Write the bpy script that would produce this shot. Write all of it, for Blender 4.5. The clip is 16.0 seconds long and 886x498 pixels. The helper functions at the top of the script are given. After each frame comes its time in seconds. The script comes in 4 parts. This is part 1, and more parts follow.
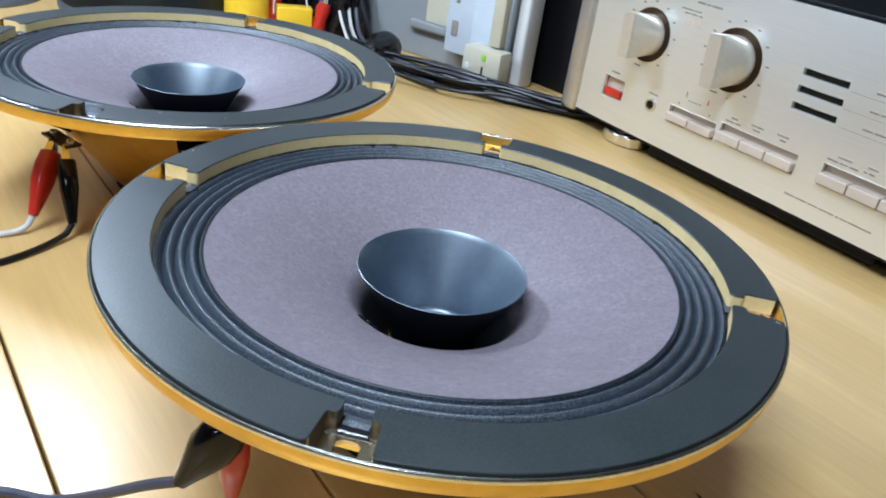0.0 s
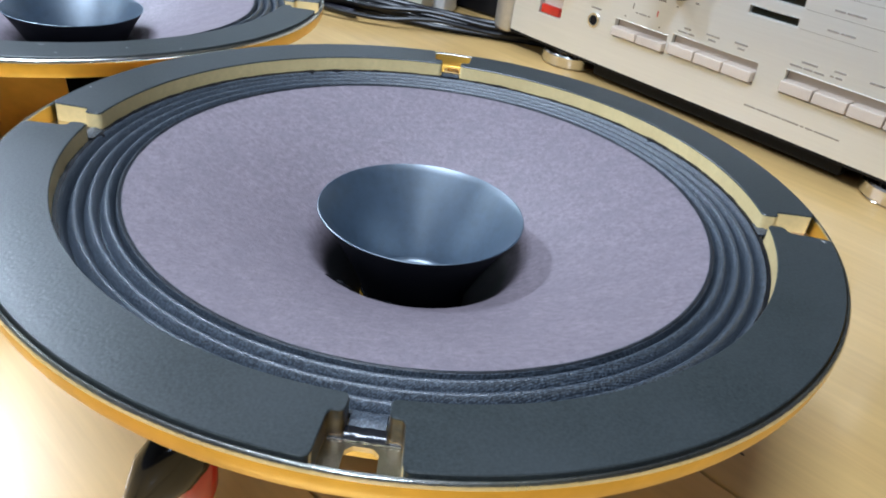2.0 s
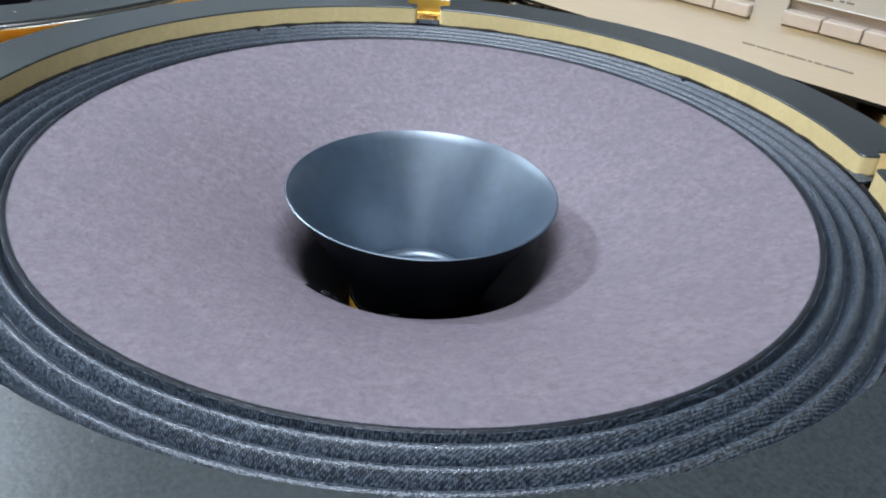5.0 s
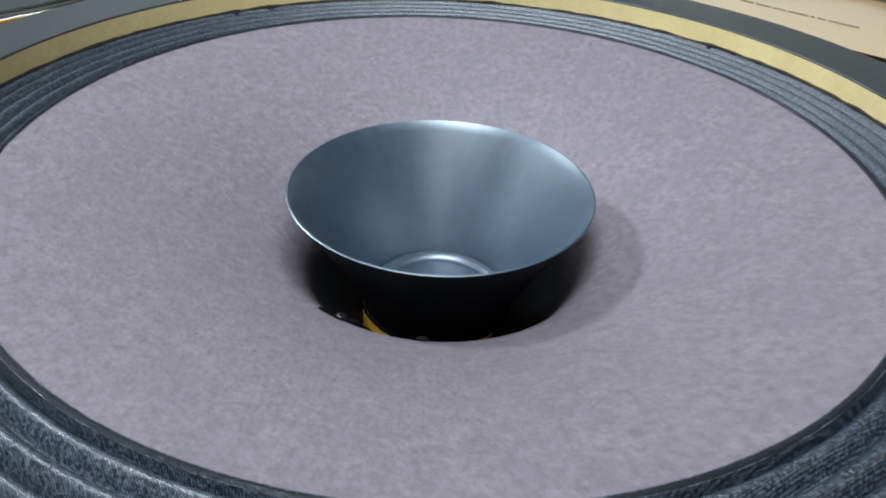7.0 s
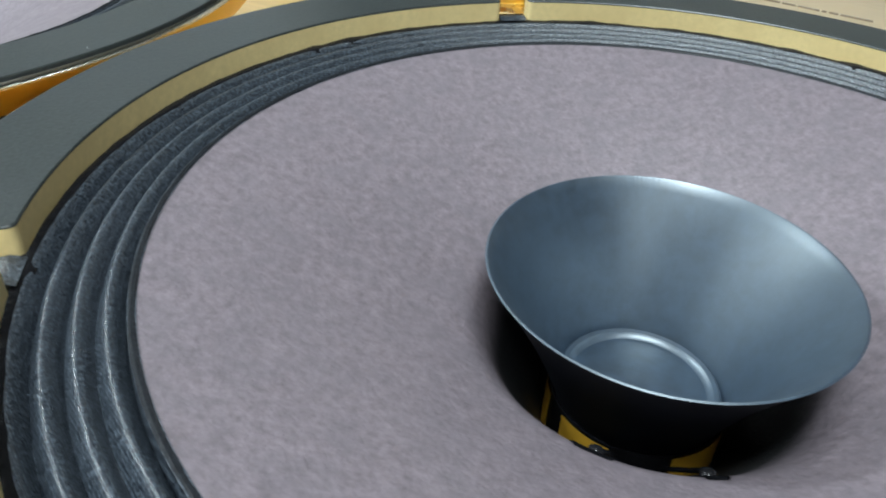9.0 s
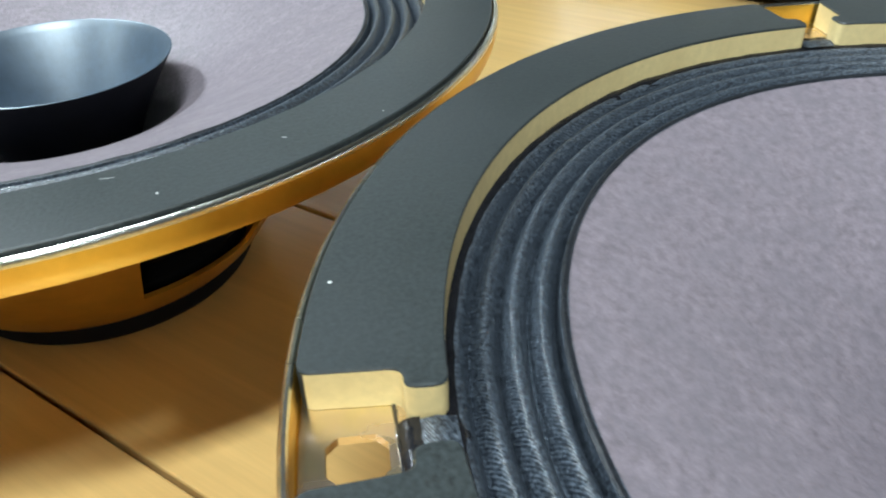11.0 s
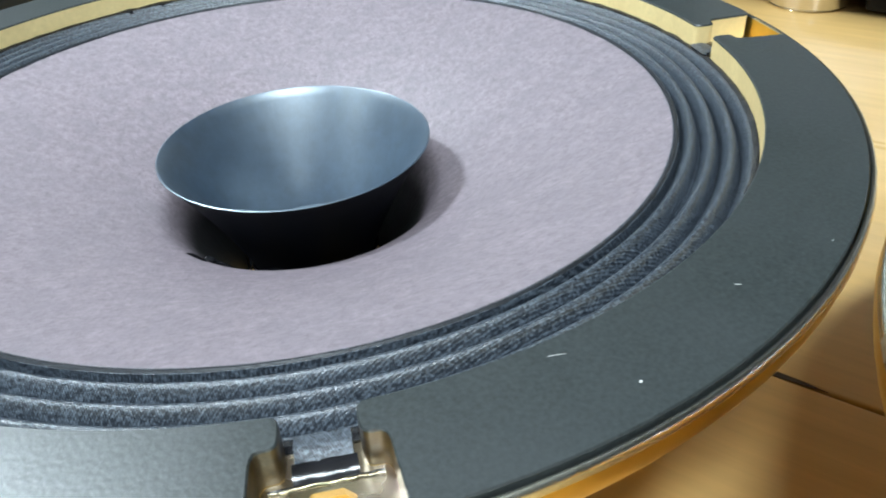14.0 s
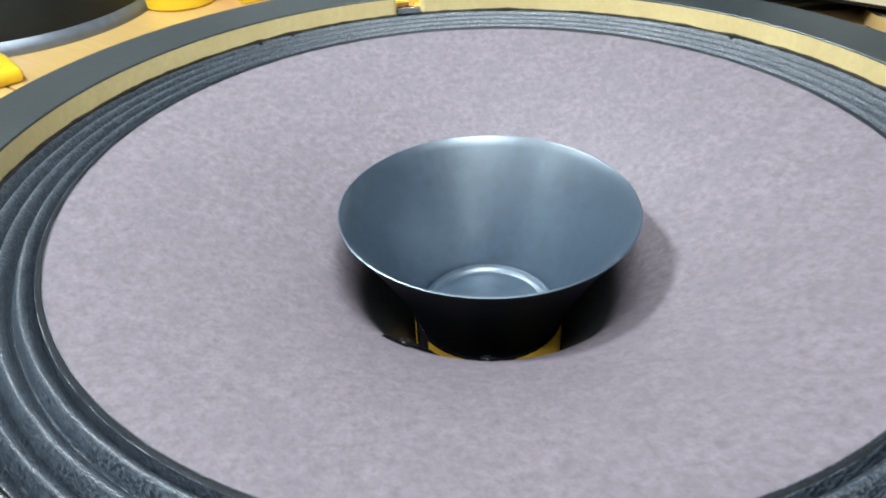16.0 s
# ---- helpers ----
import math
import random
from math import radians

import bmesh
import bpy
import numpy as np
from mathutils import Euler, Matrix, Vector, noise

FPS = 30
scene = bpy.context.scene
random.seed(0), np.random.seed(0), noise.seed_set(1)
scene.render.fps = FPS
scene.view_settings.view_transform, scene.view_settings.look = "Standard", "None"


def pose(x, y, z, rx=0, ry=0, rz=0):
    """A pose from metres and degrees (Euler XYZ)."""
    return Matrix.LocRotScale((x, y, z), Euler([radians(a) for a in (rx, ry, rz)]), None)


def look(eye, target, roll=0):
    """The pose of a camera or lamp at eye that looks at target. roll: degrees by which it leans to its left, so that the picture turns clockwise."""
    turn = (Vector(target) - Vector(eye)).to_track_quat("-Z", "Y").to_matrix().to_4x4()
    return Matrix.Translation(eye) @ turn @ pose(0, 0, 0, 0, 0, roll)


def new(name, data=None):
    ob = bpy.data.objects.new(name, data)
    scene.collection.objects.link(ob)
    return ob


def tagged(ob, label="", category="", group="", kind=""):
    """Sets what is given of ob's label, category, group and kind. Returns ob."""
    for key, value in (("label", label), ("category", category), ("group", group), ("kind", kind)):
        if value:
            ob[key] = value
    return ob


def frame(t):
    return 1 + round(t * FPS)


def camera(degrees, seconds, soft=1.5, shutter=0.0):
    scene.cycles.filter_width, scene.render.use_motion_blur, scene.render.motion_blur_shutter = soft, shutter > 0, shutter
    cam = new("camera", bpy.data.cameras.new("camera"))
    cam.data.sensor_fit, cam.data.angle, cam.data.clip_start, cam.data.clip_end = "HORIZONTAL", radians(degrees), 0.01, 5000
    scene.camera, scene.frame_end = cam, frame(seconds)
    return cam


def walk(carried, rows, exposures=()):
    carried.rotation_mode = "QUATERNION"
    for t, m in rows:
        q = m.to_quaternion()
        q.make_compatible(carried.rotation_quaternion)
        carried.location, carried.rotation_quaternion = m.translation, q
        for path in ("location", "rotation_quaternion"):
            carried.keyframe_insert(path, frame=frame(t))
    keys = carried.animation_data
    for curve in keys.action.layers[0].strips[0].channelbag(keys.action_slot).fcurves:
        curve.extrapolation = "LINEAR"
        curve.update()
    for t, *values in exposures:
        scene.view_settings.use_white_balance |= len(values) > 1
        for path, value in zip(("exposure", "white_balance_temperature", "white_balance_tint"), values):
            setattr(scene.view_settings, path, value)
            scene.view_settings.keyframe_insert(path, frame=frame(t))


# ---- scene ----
cam = camera(61.00, 16.0, soft=1.9, shutter=0.3)
walk(cam, [
    (0.0, pose(-0.0418, -0.3145, 0.2608, 61.90, -7.55, -3.34)),
    (0.5, pose(-0.0561, -0.3081, 0.2565, 60.52, -7.95, -6.21)),
    (1.0, pose(-0.0591, -0.2932, 0.2485, 59.77, -8.02, -8.59)),
    (1.5, pose(-0.0615, -0.2740, 0.2378, 59.12, -7.42, -9.76)),
    (2.0, pose(-0.0602, -0.2585, 0.2260, 58.66, -6.81, -11.27)),
    (2.5, pose(-0.0615, -0.2421, 0.2174, 58.31, -6.55, -12.42)),
    (3.0, pose(-0.0605, -0.2287, 0.2068, 58.06, -5.78, -13.15)),
    (3.5, pose(-0.0601, -0.2180, 0.1992, 57.80, -5.61, -14.04)),
    (6.0, pose(-0.0586, -0.1823, 0.1840, 57.00, -3.39, -17.44)),
    (6.5, pose(-0.0578, -0.1754, 0.1799, 56.25, -3.25, -17.39)),
    (7.0, pose(-0.0630, -0.1653, 0.1842, 55.46, -2.32, -19.67)),
    (7.5, pose(-0.0716, -0.1534, 0.1859, 54.24, -2.10, -21.56)),
    (8.0, pose(-0.0855, -0.1371, 0.1870, 54.91, -2.77, -25.11)),
    (8.5, pose(-0.1015, -0.1152, 0.1825, 54.71, -2.97, -26.56)),
    (9.0, pose(-0.1117, -0.0938, 0.1805, 54.88, -2.84, -27.60)),
    (9.5, pose(-0.1278, -0.0779, 0.1786, 54.82, -1.49, -27.51)),
    (10.0, pose(-0.1389, -0.0617, 0.1786, 54.75, -0.86, -25.98)),
    (12.5, pose(-0.1826, 0.0166, 0.1802, 54.60, 2.82, -22.89)),
    (13.0, pose(-0.1944, 0.0279, 0.1817, 55.00, 2.84, -22.76)),
    (13.5, pose(-0.2029, 0.0381, 0.1838, 54.99, 3.02, -22.57)),
    (14.0, pose(-0.2110, 0.0462, 0.1862, 54.81, 2.84, -22.41)),
    (14.5, pose(-0.2221, 0.0584, 0.1860, 55.07, 2.61, -22.28)),
    (15.0, pose(-0.2346, 0.0723, 0.1914, 54.81, 3.29, -22.54)),
    (15.5, pose(-0.2439, 0.0841, 0.1914, 54.83, 2.09, -21.89)),
    (16.0, pose(-0.2520, 0.0971, 0.1929, 54.69, 1.95, -21.82)),
], [(0.0, -0.20, 5500, 13), (3.5, -0.12, 5750, 16), (7.0, -0.14, 6120, 10), (9.5, -0.22, 6350, 6), (12.5, 0.14, 5980, 6), (16.0, 0.02, 6330, 9)])

from mathutils import geometry

# ---------- world and lights ----------
world = bpy.data.worlds.new("room_dark")
scene.world = world
world.use_nodes = True
world.node_tree.nodes["Background"].inputs[0].default_value = (0.8, 0.86, 1.0, 1)
world.node_tree.nodes["Background"].inputs[1].default_value = 0.008


def lamp(name, kind, m, power, colour, size):
    data = bpy.data.lights.new(name, kind)
    data.energy, data.color = power, colour
    if kind == "AREA":
        data.shape, data.size, data.size_y = "RECTANGLE", size[0], size[1]
    else:
        data.shadow_soft_size = size
    ob = new(name, data)
    ob.matrix_world = m
    return ob


LAMP_WHITE = (0.87, 0.96, 1.0)
lamp("desk_lamp_bulb", "POINT", pose(-0.46, 0.50, 0.60), 19.0, LAMP_WHITE, 0.055)
lamp("side_lamp_bulb", "POINT", pose(-0.70, 0.20, 0.50), 4.0, LAMP_WHITE, 0.06)
lamp("floor_lamp_bulb", "POINT", pose(-0.30, -0.85, 0.60), 4.5, LAMP_WHITE, 0.08)
lamp("ceiling_tube_light", "AREA", look((-0.36, -0.38, 1.32), (-0.09, 0.10, 0.08), 30), 28.0, LAMP_WHITE, (0.60, 0.12))


# ---------- materials ----------
def material(name, base, rough=0.5, metal=0.0, scale=60.0, spread=0.25, bump=0.0, bump_scale=None,
             coat=0.0, specular=0.5, rough_spread=0.1, stretch=(1, 1, 1), second=None, second_scale=8.0, second_mix=0.5, second_from=(0.4, 0.68)):
    """Two scales of noise over a base colour, a bump and a roughness that varies."""
    mat = bpy.data.materials.new(name)
    mat.use_nodes = True
    nt = mat.node_tree
    n, l = nt.nodes, nt.links
    b = n["Principled BSDF"]
    b.inputs["Metallic"].default_value = metal
    b.inputs["Specular IOR Level"].default_value = specular
    b.inputs["Coat Weight"].default_value = coat
    b.inputs["Coat Roughness"].default_value = 0.12
    tc = n.new("ShaderNodeTexCoord")
    mp = n.new("ShaderNodeMapping")
    mp.inputs["Scale"].default_value = stretch
    l.new(tc.outputs["Object"], mp.inputs[0])
    fine = n.new("ShaderNodeTexNoise")
    fine.inputs["Scale"].default_value = scale
    fine.inputs["Detail"].default_value = 5
    fine.inputs["Roughness"].default_value = 0.65
    l.new(mp.outputs[0], fine.inputs["Vector"])
    broad = n.new("ShaderNodeTexNoise")
    broad.inputs["Scale"].default_value = second_scale
    broad.inputs["Detail"].default_value = 3
    l.new(mp.outputs[0], broad.inputs["Vector"])
    ramp = n.new("ShaderNodeValToRGB")
    lo = [max(0, c * (1 - spread)) for c in base]
    hi = [min(1, c * (1 + spread)) for c in base]
    ramp.color_ramp.elements[0].color, ramp.color_ramp.elements[1].color = (*lo, 1), (*hi, 1)
    ramp.color_ramp.elements[0].position, ramp.color_ramp.elements[1].position = 0.3, 0.7
    l.new(fine.outputs["Fac"], ramp.inputs[0])
    mix = n.new("ShaderNodeMix")
    mix.data_type = "RGBA"
    mr = n.new("ShaderNodeMapRange")
    mr.inputs["From Min"].default_value, mr.inputs["From Max"].default_value = second_from
    mr.inputs["To Max"].default_value = second_mix
    l.new(broad.outputs["Fac"], mr.inputs["Value"])
    l.new(mr.outputs[0], mix.inputs["Factor"])
    l.new(ramp.outputs[0], mix.inputs["A"])
    mix.inputs["B"].default_value = (*(second or [c * 0.8 for c in base]), 1)
    l.new(mix.outputs["Result"], b.inputs["Base Color"])
    rr = n.new("ShaderNodeMapRange")
    rr.inputs["To Min"].default_value = max(0.02, rough - rough_spread)
    rr.inputs["To Max"].default_value = min(1.0, rough + rough_spread)
    l.new(broad.outputs["Fac"], rr.inputs["Value"])
    l.new(rr.outputs[0], b.inputs["Roughness"])
    if bump:
        bp = n.new("ShaderNodeBump")
        bp.inputs["Strength"].default_value = 1.0
        bp.inputs["Distance"].default_value = bump
        src = fine
        if bump_scale:
            src = n.new("ShaderNodeTexNoise")
            src.inputs["Scale"].default_value = bump_scale
            src.inputs["Detail"].default_value = 4
            l.new(mp.outputs[0], src.inputs["Vector"])
        l.new(src.outputs["Fac"], bp.inputs["Height"])
        l.new(bp.outputs[0], b.inputs["Normal"])
    return mat


def wood_material():
    """Light lacquered boards: long grain streaks, a few darker figures, small knots."""
    mat = material("lacquered_pine", (0.62, 0.405, 0.150), rough=0.3, scale=26, spread=0.10, coat=0.25,
                   stretch=(0.35, 7, 7), second=(0.55, 0.35, 0.125), second_scale=5, second_mix=0.55, bump=0.00006, rough_spread=0.06)
    nt = mat.node_tree
    n, l = nt.nodes, nt.links
    b = n["Principled BSDF"]
    old = b.inputs["Base Color"].links[0].from_socket
    tc = n.new("ShaderNodeTexCoord")
    rnd = n.new("ShaderNodeObjectInfo")
    mp = n.new("ShaderNodeMapping")
    mp.inputs["Scale"].default_value = (1.1, 9, 9)
    l.new(tc.outputs["Object"], mp.inputs[0])
    warp = n.new("ShaderNodeTexNoise")
    warp.inputs["Scale"].default_value = 1.8
    warp.inputs["Distortion"].default_value = 2.0
    warp.inputs["Detail"].default_value = 6
    l.new(mp.outputs[0], warp.inputs["Vector"])
    fig = n.new("ShaderNodeMapRange")
    fig.inputs["From Min"].default_value, fig.inputs["From Max"].default_value = 0.5, 0.75
    fig.inputs["To Max"].default_value = 0.35
    l.new(warp.outputs["Fac"], fig.inputs["Value"])
    mix = n.new("ShaderNodeMix")
    mix.data_type = "RGBA"
    l.new(fig.outputs[0], mix.inputs["Factor"])
    l.new(old, mix.inputs["A"])
    mix.inputs["B"].default_value = (0.47, 0.27, 0.10, 1)
    hsv = n.new("ShaderNodeHueSaturation")
    val = n.new("ShaderNodeMapRange")
    val.inputs["To Min"].default_value, val.inputs["To Max"].default_value = 0.93, 1.06
    l.new(rnd.outputs["Random"], val.inputs["Value"])
    l.new(val.outputs[0], hsv.inputs["Value"])
    l.new(mix.outputs["Result"], hsv.inputs["Color"])
    l.new(hsv.outputs[0], b.inputs["Base Color"])
    return mat


WOOD = wood_material()
GROOVE = material("groove_dirt", (0.05, 0.03, 0.015), rough=0.8, scale=90)
CARD = material("gasket_card", (0.027, 0.033, 0.033), rough=0.40, specular=0.7, scale=1100, spread=0.55, bump=0.00007, bump_scale=900,
                second=(0.037, 0.043, 0.045), second_scale=22, second_mix=0.6, rough_spread=0.10)
CORK = material("pressed_board", (0.80, 0.63, 0.30), rough=0.7, scale=500, spread=0.07, bump=0.00006, second=(0.68, 0.51, 0.23), second_scale=60)
DIPPED = material("varnished_board", (0.040, 0.026, 0.010), rough=0.36, scale=400, spread=0.6, bump=0.00012, bump_scale=500, second=(0.16, 0.105, 0.035), second_scale=230, second_mix=0.7, coat=0.2)
ZINC = material("yellow_zinc_plate", (0.80, 0.53, 0.10), rough=0.36, metal=1.0, scale=55, spread=0.12,
                second=(0.72, 0.40, 0.10), second_scale=26, second_mix=0.45, bump=0.00002, bump_scale=260)
RIM = material("worn_zinc_edge", (0.92, 0.91, 0.84), rough=0.24, metal=1.0, scale=500, spread=0.2,
               second=(0.74, 0.76, 0.50), second_scale=40, second_mix=0.5, bump=0.0001, bump_scale=700)
PALEZINC = material("iridescent_zinc_plate", (0.84, 0.74, 0.48), rough=0.26, metal=1.0, scale=55, spread=0.12,
                    second=(0.80, 0.62, 0.62), second_scale=90, second_mix=0.6, bump=0.00002, bump_scale=260)
PAPER = material("mauve_paper_cone", (0.205, 0.170, 0.192), rough=0.50, scale=420, spread=0.29, bump=0.00026, bump_scale=800,
                 second=(0.172, 0.147, 0.168), second_scale=110, second_mix=0.55, specular=0.8)


def woven(mat, pitch, depth):
    """Plain weave: two crossed sets of threads, the light on their crowns painted as a pale colour."""
    nt = mat.node_tree
    n, l = nt.nodes, nt.links
    b = n["Principled BSDF"]
    tc = n.new("ShaderNodeTexCoord")
    turn = n.new("ShaderNodeMapping")
    turn.inputs["Rotation"].default_value = (0, 0, 0.6)
    turn.inputs["Scale"].default_value = (2 * math.pi / pitch, 2 * math.pi / pitch, 0)
    l.new(tc.outputs["Object"], turn.inputs[0])
    sep = n.new("ShaderNodeSeparateXYZ")
    l.new(turn.outputs[0], sep.inputs[0])
    waves = []
    for axis in ("X", "Y"):
        w = n.new("ShaderNodeMath")
        w.operation = "SINE"
        l.new(sep.outputs[axis], w.inputs[0])
        waves.append(w)
    cross = n.new("ShaderNodeMath")
    cross.operation = "MULTIPLY"
    l.new(waves[0].outputs[0], cross.inputs[0])
    l.new(waves[1].outputs[0], cross.inputs[1])
    uneven = n.new("ShaderNodeTexNoise")
    uneven.inputs["Scale"].default_value = 1500
    uneven.inputs["Detail"].default_value = 3
    l.new(tc.outputs["Object"], uneven.inputs["Vector"])
    height = n.new("ShaderNodeMath")
    height.operation = "MULTIPLY_ADD"
    height.inputs[1].default_value = 0.15
    l.new(cross.outputs[0], height.inputs[0])
    l.new(uneven.outputs["Fac"], height.inputs[2])
    crown_glint = n.new("ShaderNodeMapRange")
    crown_glint.inputs["From Min"].default_value, crown_glint.inputs["From Max"].default_value = 0.42, 0.80
    crown_glint.inputs["To Max"].default_value = 0.75
    l.new(height.outputs[0], crown_glint.inputs["Value"])
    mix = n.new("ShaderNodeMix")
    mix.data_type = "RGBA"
    l.new(crown_glint.outputs[0], mix.inputs["Factor"])
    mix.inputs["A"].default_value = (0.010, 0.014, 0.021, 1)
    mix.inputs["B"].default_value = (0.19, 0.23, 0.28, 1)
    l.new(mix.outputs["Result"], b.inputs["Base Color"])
    bp = n.new("ShaderNodeBump")
    bp.inputs["Strength"].default_value = 1.0
    bp.inputs["Distance"].default_value = depth
    l.new(height.outputs[0], bp.inputs["Height"])
    l.new(bp.outputs[0], b.inputs["Normal"])


def neck_varnish_shade(mat, inner, outer):
    """Black round the neck of the cone: varnish plus the whizzer's shade, painted in with a soft uneven edge."""
    nt = mat.node_tree
    n, l = nt.nodes, nt.links
    b = n["Principled BSDF"]
    old = b.inputs["Base Color"].links[0].from_socket
    tc = n.new("ShaderNodeTexCoord")
    flat = n.new("ShaderNodeVectorMath")
    flat.operation = "MULTIPLY"
    flat.inputs[1].default_value = (1, 1, 0)
    l.new(tc.outputs["Object"], flat.inputs[0])
    dist = n.new("ShaderNodeVectorMath")
    dist.operation = "LENGTH"
    l.new(flat.outputs[0], dist.inputs[0])
    wob = n.new("ShaderNodeTexNoise")
    wob.inputs["Scale"].default_value = 60
    l.new(tc.outputs["Object"], wob.inputs["Vector"])
    add = n.new("ShaderNodeMath")
    add.operation = "MULTIPLY_ADD"
    add.inputs[1].default_value = 0.003
    l.new(wob.outputs["Fac"], add.inputs[0])
    l.new(dist.outputs["Value"], add.inputs[2])
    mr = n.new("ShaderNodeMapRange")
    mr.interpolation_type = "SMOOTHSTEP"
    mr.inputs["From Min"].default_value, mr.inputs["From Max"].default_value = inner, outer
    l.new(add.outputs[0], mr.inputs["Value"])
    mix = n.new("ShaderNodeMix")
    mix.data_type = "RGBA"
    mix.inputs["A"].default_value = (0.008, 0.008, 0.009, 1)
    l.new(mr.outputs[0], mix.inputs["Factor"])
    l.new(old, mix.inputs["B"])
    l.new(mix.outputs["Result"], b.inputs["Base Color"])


neck_varnish_shade(PAPER, 0.0365, 0.0425)
# second colour is a painted speckle of glints; woven() replaces it
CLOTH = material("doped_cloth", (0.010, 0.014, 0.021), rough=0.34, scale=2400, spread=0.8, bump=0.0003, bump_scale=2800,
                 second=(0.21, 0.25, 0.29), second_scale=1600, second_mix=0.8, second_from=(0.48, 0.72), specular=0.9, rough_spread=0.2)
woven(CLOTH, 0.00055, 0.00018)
WHIZ = material("slate_whizzer_paper", (0.031, 0.050, 0.077), rough=0.43, scale=260, spread=0.34, second=(0.038, 0.061, 0.092),
                second_scale=30, bump=0.00002, specular=1.0)
def radial_fibres(mat, depth):
    """Fine drawn lines that run down the slope of a turned part."""
    nt = mat.node_tree
    n, l = nt.nodes, nt.links
    b = n["Principled BSDF"]
    tc = n.new("ShaderNodeTexCoord")
    flat = n.new("ShaderNodeVectorMath")
    flat.operation = "MULTIPLY"
    flat.inputs[1].default_value = (1, 1, 0)
    l.new(tc.outputs["Object"], flat.inputs[0])
    unit = n.new("ShaderNodeVectorMath")
    unit.operation = "NORMALIZE"
    l.new(flat.outputs[0], unit.inputs[0])
    low = n.new("ShaderNodeVectorMath")
    low.operation = "MULTIPLY"
    low.inputs[1].default_value = (0, 0, 4)
    l.new(tc.outputs["Object"], low.inputs[0])
    add = n.new("ShaderNodeVectorMath")
    l.new(unit.outputs[0], add.inputs[0])
    l.new(low.outputs[0], add.inputs[1])
    tex = n.new("ShaderNodeTexNoise")
    tex.inputs["Scale"].default_value = 60
    tex.inputs["Detail"].default_value = 4
    l.new(add.outputs[0], tex.inputs["Vector"])
    bp = n.new("ShaderNodeBump")
    bp.inputs["Strength"].default_value = 1.0
    bp.inputs["Distance"].default_value = depth
    l.new(tex.outputs["Fac"], bp.inputs["Height"])
    l.new(bp.outputs[0], b.inputs["Normal"])


radial_fibres(WHIZ, 0.00004)
WHIZ.node_tree.nodes["Principled BSDF"].inputs["IOR"].default_value = 1.78
WHIZ.node_tree.nodes["Principled BSDF"].inputs["Specular Tint"].default_value = (0.85, 0.94, 1.0, 1)
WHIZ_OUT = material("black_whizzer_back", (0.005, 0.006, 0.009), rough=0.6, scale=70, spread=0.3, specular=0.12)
GLUE = material("black_glue", (0.01, 0.01, 0.012), rough=0.2, scale=200, spread=0.4, bump=0.0003, bump_scale=260)
SATIN = material("satin_glue", (0.014, 0.016, 0.020), rough=0.45, scale=900, spread=0.6, bump=0.0002, bump_scale=1200, specular=0.4)
BEAD = material("clear_glue_bead", (0.014, 0.014, 0.016), rough=0.12, scale=300, spread=0.4, specular=0.9, coat=0.6)
KAPTON = material("amber_former", (0.75, 0.42, 0.04), rough=0.3, scale=60, spread=0.15, coat=0.4)
MAGNET = material("black_magnet_paint", (0.010, 0.010, 0.011), rough=0.6, specular=0.15, scale=80, spread=0.3)
BLACK = material("black_enamel", (0.004, 0.004, 0.005), rough=0.5, specular=0.2, scale=120, spread=0.3)
ALU = material("champagne_aluminium", (0.88, 0.88, 0.84), rough=0.36, metal=0.74, scale=380, spread=0.035, stretch=(0.03, 1, 1.6), bump=0.00002, bump_scale=1500,
               second=(0.76, 0.745, 0.69), second_scale=6, rough_spread=0.05)
ALU_SIDE = material("silver_aluminium", (0.60, 0.58, 0.54), rough=0.38, metal=0.85, scale=200, spread=0.06)
KNOB = material("champagne_knob", (0.70, 0.65, 0.55), rough=0.32, metal=0.6, scale=300, spread=0.05)
BRONZE = material("bronze_bezel", (0.050, 0.030, 0.016), rough=0.3, metal=0.7, scale=150, spread=0.2)
BUTTON = material("beige_plastic", (0.58, 0.48, 0.38), rough=0.45, scale=200, spread=0.05)
SLOT = material("smoked_window", (0.012, 0.014, 0.010), rough=0.2, scale=120, spread=0.3)
RED = material("red_plastic", (0.50, 0.025, 0.012), rough=0.3, scale=120, spread=0.15, coat=0.3)
WHITEP = material("white_plastic", (0.74, 0.74, 0.72), rough=0.42, scale=90, spread=0.04)
PRINT = material("grey_print", (0.27, 0.24, 0.20), rough=0.6, scale=200)
PRINTRED = material("red_print", (0.70, 0.06, 0.03), rough=0.5, scale=200)
CHROME = material("chrome", (0.82, 0.80, 0.76), rough=0.14, metal=1.0, scale=90, spread=0.05)
BOOTBLACK = material("black_vinyl", (0.006, 0.006, 0.007), rough=0.16, scale=150, spread=0.3, specular=0.35, rough_spread=0.05)
CABLE = material("black_cable_sheath", (0.007, 0.007, 0.008), rough=0.32, scale=200, spread=0.3, specular=0.3)
CABLEW = material("white_cable_sheath", (0.62, 0.62, 0.60), rough=0.45, scale=200, spread=0.1)
CABLEG = material("grey_cable_sheath", (0.055, 0.055, 0.075), rough=0.4, scale=200, spread=0.2)
WALL = material("drab_wall", (0.17, 0.165, 0.15), rough=0.75, scale=60, spread=0.05, bump=0.0002, bump_scale=200)
GREY = material("light_grey_panel", (0.24, 0.25, 0.25), rough=0.6, scale=50, spread=0.05, second=(0.20, 0.21, 0.21), second_scale=4)
CEIL = material("ceiling_paint", (0.40, 0.39, 0.37), rough=0.85, scale=60, spread=0.04)
CARPET = material("dark_floor", (0.09, 0.075, 0.06), rough=0.85, scale=60, spread=0.3)
